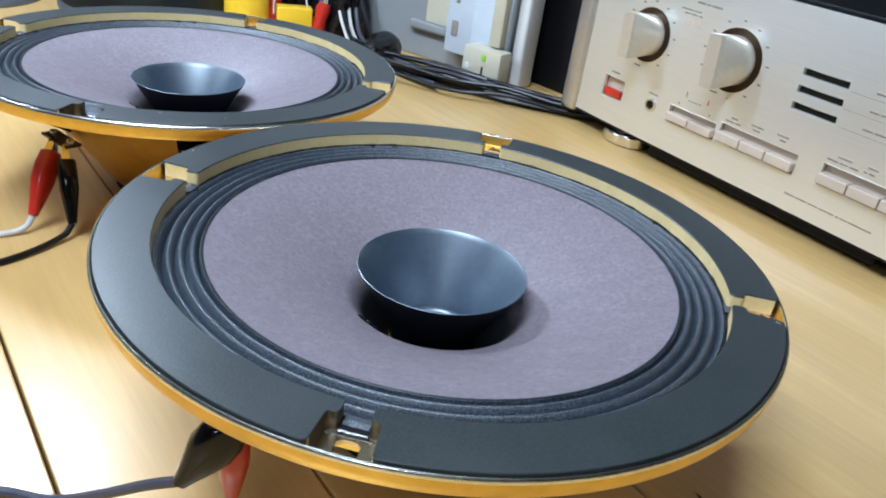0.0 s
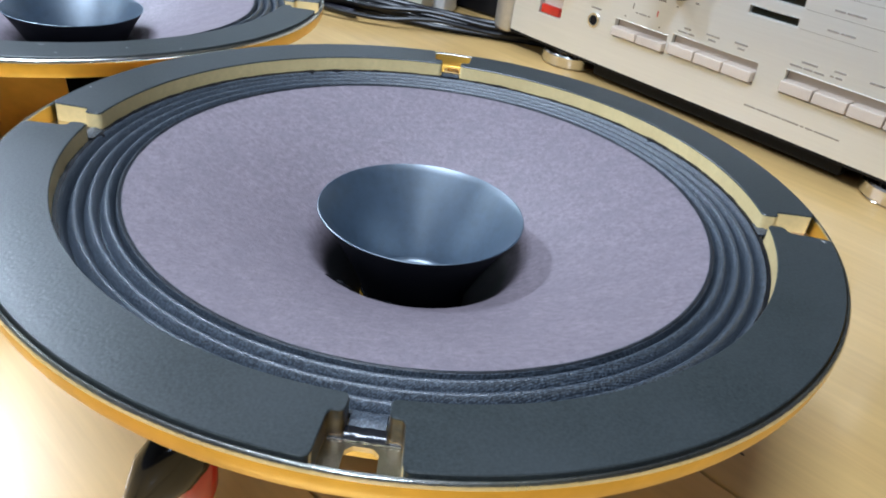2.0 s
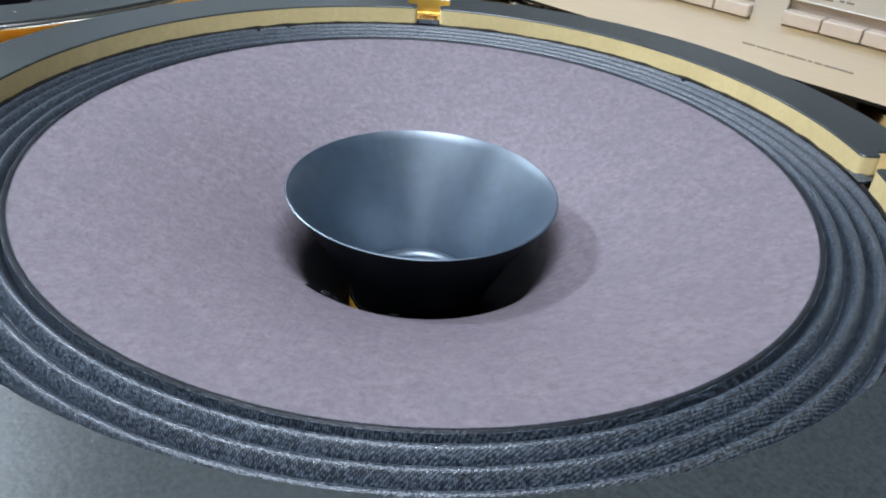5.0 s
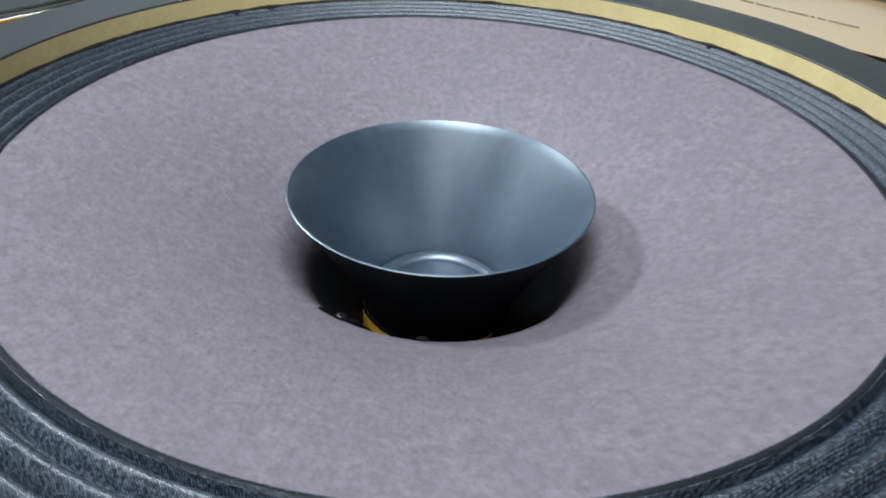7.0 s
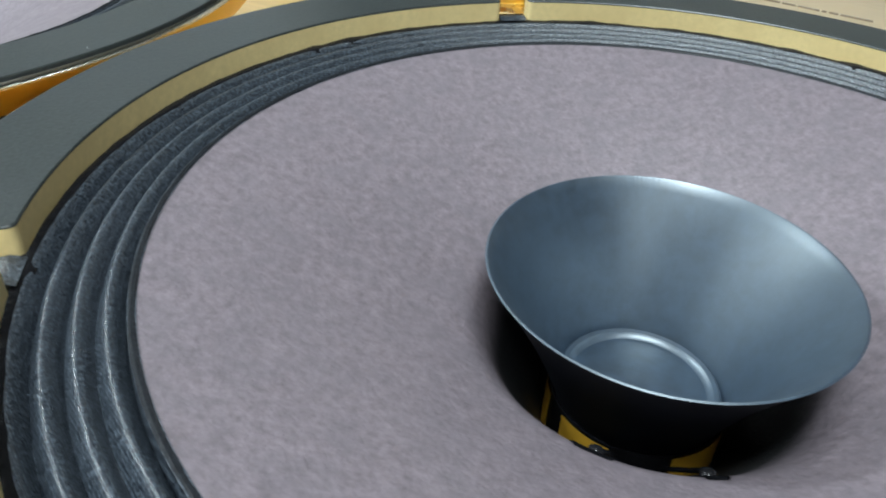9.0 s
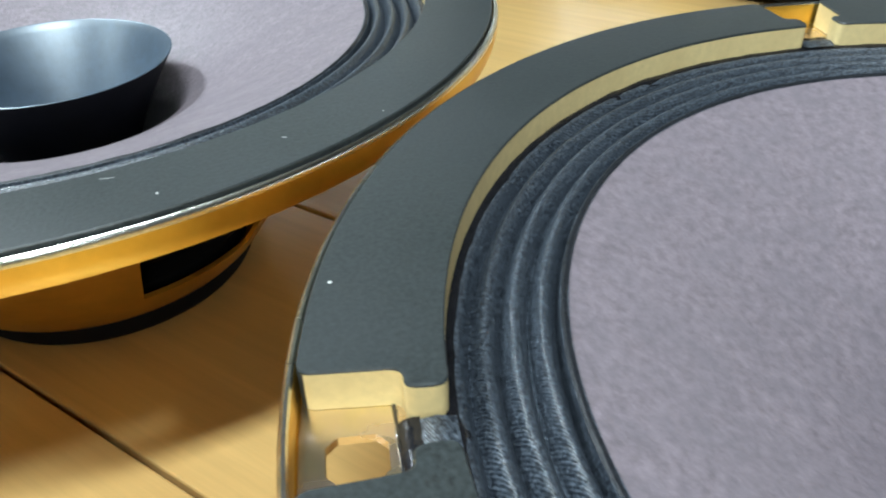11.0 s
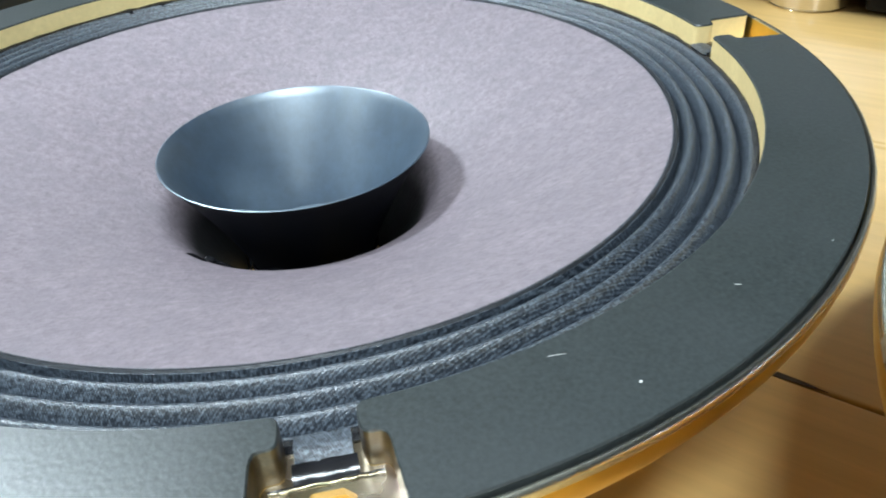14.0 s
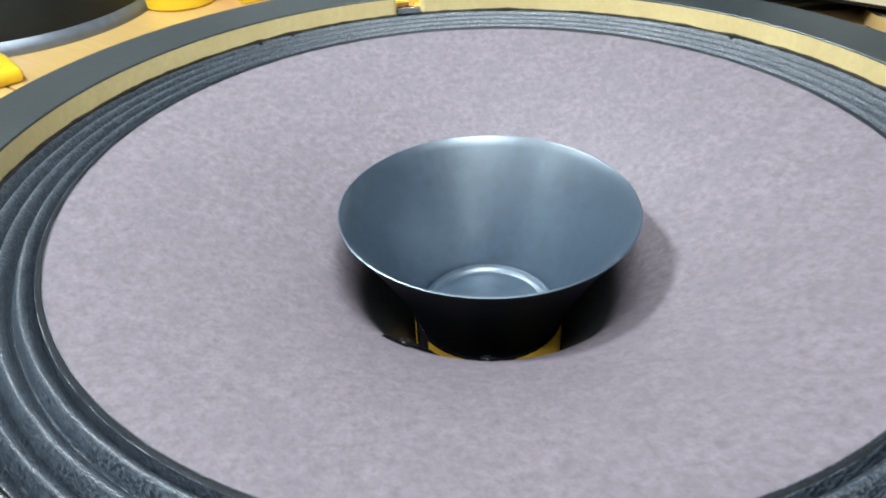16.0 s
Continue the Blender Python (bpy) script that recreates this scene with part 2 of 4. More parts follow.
YELLOW = material("yellow_plastic", (0.80, 0.52, 0.02), rough=0.35, scale=60, spread=0.08)
IVORY = material("ivory_plastic", (0.56, 0.52, 0.39), rough=0.45, scale=60, spread=0.05)
ICE = material("ice_white_plastic", (0.55, 0.61, 0.67), rough=0.35, scale=60, spread=0.04)
BLUE = material("blue_plastic", (0.05, 0.10, 0.30), rough=0.35, scale=60, spread=0.2)
GREEN = material("green_plastic", (0.30, 0.62, 0.05), rough=0.4, scale=60, spread=0.1)
DARKGREY = material("dark_grey_shell", (0.006, 0.008, 0.009), rough=0.45, scale=80, spread=0.25, second=(0.012, 0.015, 0.016), second_scale=15, specular=0.3)
STEELBLUE = material("bare_grey_rim", (0.16, 0.18, 0.21), rough=0.4, metal=0.5, scale=120, spread=0.15)


# ---------- mesh helpers ----------
def empty(name, m, label, category, group="", kind=""):
    ob = new(name)
    ob.empty_display_size = 0.02
    ob.matrix_world = m
    return tagged(ob, label, category, group, kind)


def part(name, bm, mats, parent=None, label="", smooth=True, m=None, angle=35):
    """Links a bmesh as one mesh object, under its thing when one is given."""
    mats = mats if isinstance(mats, (list, tuple)) else [mats]
    bmesh.ops.recalc_face_normals(bm, faces=bm.faces)
    me = bpy.data.meshes.new(name)
    bm.to_mesh(me)
    bm.free()
    for mat in mats:
        me.materials.append(mat)
    if smooth:
        me.polygons.foreach_set("use_smooth", [True] * len(me.polygons))
        me.set_sharp_from_angle(angle=radians(angle))
    ob = new(name, me)
    if parent is not None:
        ob.parent = parent
    if m is not None:
        ob.matrix_basis = m
    if label:
        ob["label"] = label
    return ob


def lathe(profile, segs=96, closed=False, bm=None, c=(0, 0), mat=0):
    """Turns (radius, height) points about the z axis."""
    bm = bm or bmesh.new()
    rings = []
    for r, z in profile:
        if r < 1e-6:
            rings.append([bm.verts.new((c[0], c[1], z))] * segs)
        else:
            rings.append([bm.verts.new((c[0] + r * math.cos(2 * math.pi * i / segs), c[1] + r * math.sin(2 * math.pi * i / segs), z)) for i in range(segs)])
    pairs = list(zip(rings, rings[1:])) + ([(rings[-1], rings[0])] if closed else [])
    for a, b in pairs:
        for i in range(segs):
            j = (i + 1) % segs
            vs = []
            for v in (a[i], a[j], b[j], b[i]):
                if v not in vs:
                    vs.append(v)
            if len(vs) > 2:
                f = bm.faces.new(vs)
                f.material_index = mat
    return bm


def box(x0, x1, y0, y1, z0, z1, bevel=0.0, segs=2, bm=None, mat=0):
    own = bmesh.new()
    bmesh.ops.create_cube(own, size=1)
    for v in own.verts:
        v.co = Vector(((x0 + x1) / 2 + v.co.x * (x1 - x0), (y0 + y1) / 2 + v.co.y * (y1 - y0), (z0 + z1) / 2 + v.co.z * (z1 - z0)))
    if bevel:
        bmesh.ops.bevel(own, geom=own.edges[:], offset=bevel, segments=segs, affect="EDGES", profile=0.5)
    if bm is None:
        for f in own.faces:
            f.material_index = mat
        return own
    return join(bm, own, mat)


def join(bm, other, mat=None, m=None):
    made = {}
    for v in other.verts:
        made[v] = bm.verts.new(m @ v.co if m is not None else v.co)
    for f in other.faces:
        g = bm.faces.new([made[v] for v in f.verts])
        g.material_index = f.material_index if mat is None else mat
    other.free()
    return bm


def spline(points, n=10):
    """Catmull-Rom through the points."""
    p = [Vector(q) for q in points]
    p = [p[0] * 2 - p[1]] + p + [p[-1] * 2 - p[-2]]
    out = []
    for i in range(1, len(p) - 2):
        for k in range(n):
            t = k / n
            a, b, c, d = p[i - 1], p[i], p[i + 1], p[i + 2]
            out.append(0.5 * ((2 * b) + (c - a) * t + (2 * a - 5 * b + 4 * c - d) * t * t + (3 * b - a - 3 * c + d) * t ** 3))
    return out + [p[-2]]


def tube(points, radius, segs=10, n=10, bm=None, mat=0, smooth=True):
    bm = bm or bmesh.new()
    path = spline(points, n) if smooth else [Vector(q) for q in points]
    rings = []
    up = Vector((0.13, 0.21, 1)).normalized()
    for i, q in enumerate(path):
        d = (path[min(i + 1, len(path) - 1)] - path[max(i - 1, 0)]).normalized()
        s = d.cross(up)
        s = s.normalized() if s.length > 1e-4 else Vector((1, 0, 0))
        w = s.cross(d)
        r = radius[min(len(radius) - 1, int(i / len(path) * len(radius)))] if isinstance(radius, (list, tuple)) else radius
        rings.append([bm.verts.new(q + s * (r * math.cos(2 * math.pi * k / segs)) + w * (r * math.sin(2 * math.pi * k / segs))) for k in range(segs)])
    for a, b in zip(rings, rings[1:]):
        for k in range(segs):
            f = bm.faces.new((a[k], a[(k + 1) % segs], b[(k + 1) % segs], b[k]))
            f.material_index = mat
    for ring in (rings[0], rings[-1]):
        bm.faces.new(ring).material_index = mat
    return bm


def prism(outline, z0, z1, bm=None, top=0, side=0):
    """Extrudes a flat outline of (x, y) from z0 to z1."""
    bm = bm or bmesh.new()
    lo = [bm.verts.new((x, y, z0)) for x, y in outline]
    hi = [bm.verts.new((x, y, z1)) for x, y in outline]
    k = len(outline)
    for i in range(k):
        bm.faces.new((lo[i], lo[(i + 1) % k], hi[(i + 1) % k], hi[i])).material_index = side
    bm.faces.new(hi).material_index = top
    bm.faces.new(lo[::-1]).material_index = side
    return bm


# ---------- room shell ----------
def slab(name, b, mat, label, m=None, category="wall"):
    ob = part(name, b, mat, smooth=False, m=m)
    return tagged(ob, label, category, kind="structure")


slab("floor", box(-2.0, 2.4, -2.2, 1.7, -0.80, -0.74), CARPET, "dark carpeted floor below the desk", category="floor")
slab("wall_north", box(-2.0, 2.4, 1.6, 1.7, -0.74, 1.7), WALL, "plain drab painted room wall")
slab("wall_south", box(-2.0, 2.4, -2.2, -2.1, -0.74, 1.7), WALL, "plain drab painted room wall")
slab("wall_west", box(-2.0, -1.9, -2.1, 1.6, -0.74, 1.7), WALL, "plain drab painted room wall")
slab("wall_east", box(2.3, 2.4, -2.1, 1.6, -0.74, 1.7), WALL, "plain drab painted room wall")
slab("ceiling", box(-2.0, 2.4, -2.2, 1.7, 1.7, 1.76), CEIL, "plain grey painted ceiling", category="ceiling")

# ---------- desk: boards that run along one direction, with dark open joints ----------
BOARD_YAW = -57.0
desk = empty("desk", pose(0, 0, 0, 0, 0, BOARD_YAW), "light lacquered pine desk top of wide boards with dark joints", "desk", kind="structure")
JOINTS = [-0.62, -0.46, -0.30, -0.1735, -0.0730, 0.0575, 0.62, 1.25]
part("under_board", box(-1.05, 0.9, -0.62, 1.25, -0.040, -0.010), GROOVE, desk, "dark underside of the desk", smooth=False)
for a, b in zip(JOINTS, JOINTS[1:]):
    part("board", box(-1.05, 0.9, a + 0.0008, b - 0.0008, -0.022, 0.0, bevel=0.0009), WOOD, desk, smooth=False)
for x in (-0.98, 0.82):
    for y in (-0.55, 1.15):
        part("desk_leg", box(x - 0.03, x + 0.03, y - 0.03, y + 0.03, -0.74, -0.040, bevel=0.003), WOOD, desk, smooth=False)

# a short split in the surface
sliver = [(0.0060 * math.cos(2 * math.pi * i / 12), 0.0006 * math.sin(2 * math.pi * i / 12) + 0.0004 * math.sin(i * 2.1)) for i in range(12)]
part("split", prism(sliver, 0.0, 0.00015), GROOVE, desk, "short dark split in the board", smooth=False, m=desk.matrix_world.inverted() @ pose(0.1355, -0.0595, 0.00005, 0, 0, -61))

# dark tapered sliver laid along one board joint
wedge = [(0.020, 0.0), (0.012, 0.0011), (-0.004, 0.0017), (-0.014, 0.0013), (-0.019, 0.0), (-0.013, -0.0010), (0.004, -0.0012)]
part("joint_wedge", prism(wedge, 0.0, 0.0002), GROOVE, desk, "dark wedge along a board joint", smooth=False, m=pose(-0.176, 0.0575, 0.00005))

# ---------- loudspeaker drivers ----------
TOP = 0.102          # top of the gasket above the desk
R_OUT, R_IN, R_STEP = 0.153, 0.131, 0.1375
CARD_T = 0.0078


def arc(r, a0, a1, n):
    return [(r * math.cos(radians(a0 + (a1 - a0) * i / n)), r * math.sin(radians(a0 + (a1 - a0) * i / n))) for i in range(n + 1)]


def rounded(points, radius, n=4):
    """Rounds the corners of a closed outline; each point is (x, y, round or not)."""
    out = []
    k = len(points)
    for i in range(k):
        p, q, r = Vector(points[i - 1][:2]), Vector(points[i][:2]), Vector(points[(i + 1) % k][:2])
        if not points[i][2]:
            out.append(tuple(q))
            continue
        a = q + (p - q).normalized() * min(radius, (p - q).length * 0.45)
        b = q + (r - q).normalized() * min(radius, (r - q).length * 0.45)
        for t in range(n + 1):
            t /= n
            out.append(tuple((1 - t) ** 2 * a + 2 * t * (1 - t) * q + t * t * b))
    return out


def gasket_outline(start, shift=0.0, shift_end=0.0):
    """One quarter of the gasket; its ends step back so that the gap is wide outside and narrow inside."""
    wide, narrow = 3.8, 2.15
    a, b = start + shift, start + 90 + shift_end
    pts = [(x, y, 0) for x, y in arc(R_OUT, a + wide, b - wide, 40)]
    pts[0] = (*pts[0][:2], 1)
    pts[-1] = (*pts[-1][:2], 1)
    end = [(R_STEP, b - wide, 1), (R_STEP, b - narrow, 1)]
    pts += [(r * math.cos(radians(t)), r * math.sin(radians(t)), f) for r, t, f in end]
    inner = [(x, y, 0) for x, y in arc(R_IN, b - narrow, a + narrow, 44)]
    inner[0] = (*inner[0][:2], 1)
    inner[-1] = (*inner[-1][:2], 1)
    pts += inner
    pts += [(r * math.cos(radians(t)), r * math.sin(radians(t)), f) for r, t, f in ((R_STEP, a + narrow, 1), (R_STEP, a + wide, 1))]
    return rounded(pts, 0.0024, 6)


def gasket_segment(start, shift, shift_end, dipped):
    """A quarter of the gasket; its rim is black, and varnish has run down its cut end at the angle dipped."""
    outline = gasket_outline(start, shift, shift_end)
    bm = bmesh.new()
    k = len(outline)
    flat = geometry.tessellate_polygon([[Vector((x, y, 0)) for x, y in outline]])
    faces = [t for t in flat if len(set(t)) == 3]
    # board body, then a black card face with softly rounded edge
    levels = [(0.0, TOP - CARD_T, 1), (0.0, TOP - 0.0006, 1), (0.0, TOP - 0.0003, 0), (0.00025, TOP, 0)]
    rings = []
    for inset, z, mt in levels:
        ring = []
        for i in range(k):
            p = Vector(outline[i])
            t = (Vector(outline[(i + 1) % k]) - Vector(outline[i - 1])).normalized()
            nrm = Vector((-t.y, t.x))
            ring.append(bm.verts.new((*(p + nrm * inset), z)))
        rings.append((ring, mt))
    for (a, _), (b, mt) in zip(rings, rings[1:]):
        for i in range(k):
            side = bm.faces.new((a[i], a[(i + 1) % k], b[(i + 1) % k], b[i]))
            mid = (a[i].co + a[(i + 1) % k].co) / 2
            off = (math.degrees(math.atan2(mid.y, mid.x)) - dipped + 180) % 360 - 180
            if mid.xy.length > R_OUT - 0.0012:
                side.material_index = 0
                continue
            side.material_index = 2 if mt == 1 and abs(off) < 5.0 and mid.xy.length < 0.1500 else mt
    for ring, mt in (rings[-1], rings[0]):
        # strips between the two arcs, then the stepped ends
        for f in ([ring[i] for i in face] for face in faces):
            bm.faces.new(f).material_index = 0 if mt == 0 else 1
    return bm


def flange(first):
    """The flat ring under the gasket with a square hole in each of the four gaps."""
    bm = bmesh.new()
    radii = [0.1314, 0.1345, 0.1402, 0.1492, 0.1530]
    angles = []
    for k in range(4):
        c = first + 90 * k
        angles += [c - 1.65, c - 0.95, c + 0.95, c + 1.65] + [c + 1.65 + (90 - 3.3) * i / 22 for i in range(1, 22)]
    hole = [(k * 25 + j) for k in range(4) for j in range(3)]
    z0, z1 = TOP - CARD_T - 0.0017, TOP - CARD_T - 0.0001
    for z in (z1, z0):
        grid = [[bm.verts.new((r * math.cos(radians(a)), r * math.sin(radians(a)), z)) for a in angles] for r in radii]
        k = len(angles)
        for i in range(4):
            for j in range(k):
                if i == 2 and j in hole:
                    continue
                bm.faces.new((grid[i][j], grid[i][(j + 1) % k], grid[i + 1][(j + 1) % k], grid[i + 1][j]))
        for kk in range(4):
            for i, j in ((2, kk * 25), (2, kk * 25 + 3), (3, kk * 25), (3, kk * 25 + 3)):
                w = 1.0120 if i == 2 else 0.9885
                grid[i][j].co.x *= w
                grid[i][j].co.y *= w
        if z == z1:
            upper = grid
    lower = grid
    for kk in range(4):
        j0 = kk * 25
        loop = [(2, j0), (2, j0 + 1), (2, j0 + 2), (2, j0 + 3), (3, j0 + 3), (3, j0 + 2), (3, j0 + 1), (3, j0)]
        for (i, j), (i2, j2) in zip(loop, loop[1:] + loop[:1]):
            bm.faces.new((upper[i][j], upper[i2][j2], lower[i2][j2], lower[i][j]))
    k = len(angles)
    for i in (0, 4):
        for j in range(k):
            bm.faces.new((upper[i][j], upper[i][(j + 1) % k], lower[i][(j + 1) % k], lower[i][j]))
    return bm


def basket_wall(first):
    """Pressed bowl: a rounded shoulder under the ring, then a steep cone with four open windows."""
    bm = bmesh.new()
    prof = [(0.1394, TOP - 0.0097), (0.1386, TOP - 0.0130), (0.1260, TOP - 0.0160), (0.1140, TOP - 0.0206), (0.1085, TOP - 0.0262), (0.0980, TOP - 0.0400),
            (0.0765, TOP - 0.0690), (0.0695, TOP - 0.0790), (0.0625, TOP - 0.0890), (0.0600, TOP - 0.0915), (0.0572, TOP - 0.0920)]
    n = 120
    for off in (0.0, 0.0014):
        grid = [[bm.verts.new(((r - off) * math.cos(radians(first + 3 * j)), (r - off) * math.sin(radians(first + 3 * j)), z + off * 0.6)) for j in range(n)] for r, z in prof]
        cut = lambda i, j: 2 <= i < 7 and j % 30 < 12
        for i in range(len(prof) - 1):
            for j in range(n):
                if not cut(i, j):
                    bm.faces.new((grid[i][j], grid[i][(j + 1) % n], grid[i + 1][(j + 1) % n], grid[i + 1][j]))
        if off == 0.0:
            outer = grid
    for j in range(n):
        a = j % 30
        j2 = (j + 1) % n
        if a < 12:
            for i in (2, 7):
                bm.faces.new((outer[i][j], outer[i][j2], grid[i][j2], grid[i][j]))
        if a in (0, 12):
            for i in range(2, 7):
                bm.faces.new((outer[i][j], outer[i + 1][j], grid[i + 1][j], grid[i][j]))
    for i in (0, len(prof) - 1):
        for j in range(n):
            bm.faces.new((outer[i][j], outer[i][(j + 1) % n], grid[i][(j + 1) % n], grid[i][j]))
    return bm


def rim_ring():
    """Turned-up edge of the basket, a little uneven from handling."""
    prof = [(0.1534, TOP - 0.0078), (0.1534, TOP - 0.0016), (0.1537, TOP - 0.0010), (0.1542, TOP - 0.0009), (0.1546, TOP - 0.0012), (0.1549, TOP - 0.0019), (0.1550, TOP - 0.0028), (0.1549, TOP - 0.0052), (0.1544, TOP - 0.0078), (0.1535, TOP - 0.0097), (0.1520, TOP - 0.0097)]
    bm = lathe(prof, 256, closed=True)
    for v in bm.verts:
        a = math.atan2(v.co.y, v.co.x)
        w = 0.00005 * noise.noise(Vector((math.cos(a) * 30, math.sin(a) * 30, v.co.z * 200)))
        v.co.x += w * math.cos(a)
        v.co.y += w * math.sin(a)
        v.co.z += w
    for f in bm.faces:
        f.material_index = 1 if f.calc_center_median().z < TOP - 0.0025 else 0
    return bm


def surround_profile():
    base = TOP - 0.0082
    pts = [(0.1100, base + 0.0003), (0.1116, base + 0.0004)]
    for i in range(73):
        t = i / 72
        r = 0.1121 + t * 0.0174
        pts.append((r, base - 0.0034 + 0.0044 * abs(math.sin(3.5 * math.pi * t)) ** 0.9))
    pts += [(0.1302, base + 0.0002), (0.1318, base + 0.0006)]
    return pts


def strip(first, r0, r1, half, z_of, bm, lift=0.0):
    """A narrow piece of cloth or metal that runs out along a radius."""
    n, w = 8, 5
    grid = []
    for i in range(n + 1):
        r = r0 + (r1 - r0) * i / n
        row = []
        for j in range(w + 1):
            s = (j / w * 2 - 1) * half
            x, y = r, s
            c, d = math.cos(radians(first)), math.sin(radians(first))
            row.append(bm.verts.new((x * c - y * d, x * d + y * c, z_of(r, s) + lift)))
        grid.append(row)
    for i in range(n):
        for j in range(w):
            bm.faces.new((grid[i][j], grid[i + 1][j], grid[i + 1][j + 1], grid[i][j + 1]))
    return bm


def cloth_tab(first):
    """Edge of the cloth that runs out flat between two gasket quarters."""
    floor_z = TOP - CARD_T
    bm = bmesh.new()
    f = lambda r, s: floor_z + 0.0006 + 0.0007 * max(0.0, 1 - abs(r - 0.1330) / 0.0030)
    strip(first, 0.1300, 0.1362, 0.0045, f, bm, 0.0007)
    strip(first, 0.1300, 0.1362, 0.0045, f, bm, 0.0)
    return bm


def varnish_sheet(first):
    """Smooth black varnish over the cut end of the cloth, sagging towards its outer edge."""
    bm = bmesh.new()
    f = lambda r, s: TOP - CARD_T + 0.0015 - 0.0011 * max(0.0, (r - 0.1365) / 0.0022) ** 2 + 0.0001 * math.sin(s * 1900)
    strip(first, 0.1354, 0.1387, 0.0050, f, bm, 0.0)
    strip(first, 0.1354, 0.1387, 0.0050, f, bm, -0.0006)
    return bm


def glue_bead(first):
    """Thin glossy bead along the edge of the varnish, from wall to wall."""
    bm = bmesh.new()
    c, d = math.cos(radians(first)), math.sin(radians(first))
    rnd = random.Random(int(first * 10))
    pts = []
    for i in range(15):
        s = (i / 14 * 2 - 1) * 0.0088
        r = 0.1387 + rnd.uniform(-0.0001, 0.0001) + 1.5 * s * s
        pts.append((r * c - s * d, r * d + s * c, TOP - CARD_T + 0.0003 + rnd.uniform(-0.00005, 0.00005)))
    return tube(pts, [rnd.uniform(0.00022, 0.00036) for _ in range(12)], 8, 6, bm)


def cone_mesh():
    """Curved paper cone with a steep throat; thickness 0.8 mm."""
    prof = []
    for i in range(22):
        t = i / 21
        r = 0.1108 + (0.0462 - 0.1108) * t
        z = -0.0078 - 0.0264 * (0.80 * t + 0.20 * t * t)
        prof.append((r, TOP + z))
    prof += CONE_NECK
    back = [(r - 0.0003, z - 0.0009) for r, z in prof[::-1]]
    return lathe(prof + back, 160, closed=True)


CONE_NECK = [(r, TOP - z) for r, z in ((0.0450, 0.0349), (0.0435, 0.0361), (0.0420, 0.0377), (0.0405, 0.0397), (0.0390, 0.0420), (0.0370, 0.0452),
                                       (0.0350, 0.0485), (0.0325, 0.0525), (0.0300, 0.0562), (0.0275, 0.0600), (0.0250, 0.0640), (0.0232, 0.0680))]


def lead_patch(a0, a1, seed):
    """Black varnish brushed over the place where a lead passes through the neck of the cone."""
    bm = bmesh.new()
    rnd = random.Random(seed)
    rows = []
    neck = CONE_NECK[:11]
    for i, (r, z) in enumerate(neck):
        spread = math.sin(math.pi * (0.12 + 0.5 * i / (len(neck) - 1)))
        mid, half = (a0 + a1) / 2, (a1 - a0) / 2 * spread
        row = []
        for j in range(13):
            a = radians(mid + half * (j / 6 - 1) + rnd.uniform(-0.7, 0.7))
            lift = 0.0004 if 0 < j < 12 and 0 < i < len(neck) - 1 else 0.00012
            row.append(bm.verts.new(((r - lift * 0.4) * math.cos(a), (r - lift * 0.4) * math.sin(a), z + lift)))
        rows.append(row)
    for p, q in zip(rows, rows[1:]):
        for j in range(12):
            bm.faces.new((p[j], p[j + 1], q[j + 1], q[j]))
    return bm


def amber_patch(a0, a1, z0, z1):
    """A patch of amber film that shows through the black varnish of the former."""
    bm = bmesh.new()
    rows = []
    for z in (z0, z1):
        rows.append([bm.verts.new((0.0223 * math.cos(radians(a0 + (a1 - a0) * i / 8)), 0.0223 * math.sin(radians(a0 + (a1 - a0) * i / 8)), z)) for i in range(9)])
    for i in range(8):
        bm.faces.new((rows[0][i], rows[0][i + 1], rows[1][i + 1], rows[1][i]))
    return bm


def whizzer_mesh():
    prof = []
    for i in range(19):
        t = i / 18
        r = 0.0410 - 0.0225 * (1.34 * t - 0.34 * t * t)
        prof.append((r, TOP - 0.0190 - 0.0445 * t))
    inner = [(r - 0.0005, z + 0.0002) for r, z in prof[::-1]]
    lip = [(0.0409, TOP - 0.0185), (0.0413, TOP - 0.0187)]
    bm = lathe(prof + inner + lip, 128, closed=True)
    bm.faces.ensure_lookup_table()
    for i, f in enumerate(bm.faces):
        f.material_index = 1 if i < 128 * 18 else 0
    return bm


def dust_cap_mesh():
    prof = [(0.0207, TOP - 0.0560), (0.0202, TOP - 0.0545), (0.0194, TOP - 0.0537), (0.0184, TOP - 0.0540), (0.0177, TOP - 0.0549), (0.0168, TOP - 0.0552),
            (0.0130, TOP - 0.0538), (0.0070, TOP - 0.0528), (0.0, TOP - 0.0524)]
    return lathe(prof, 96)


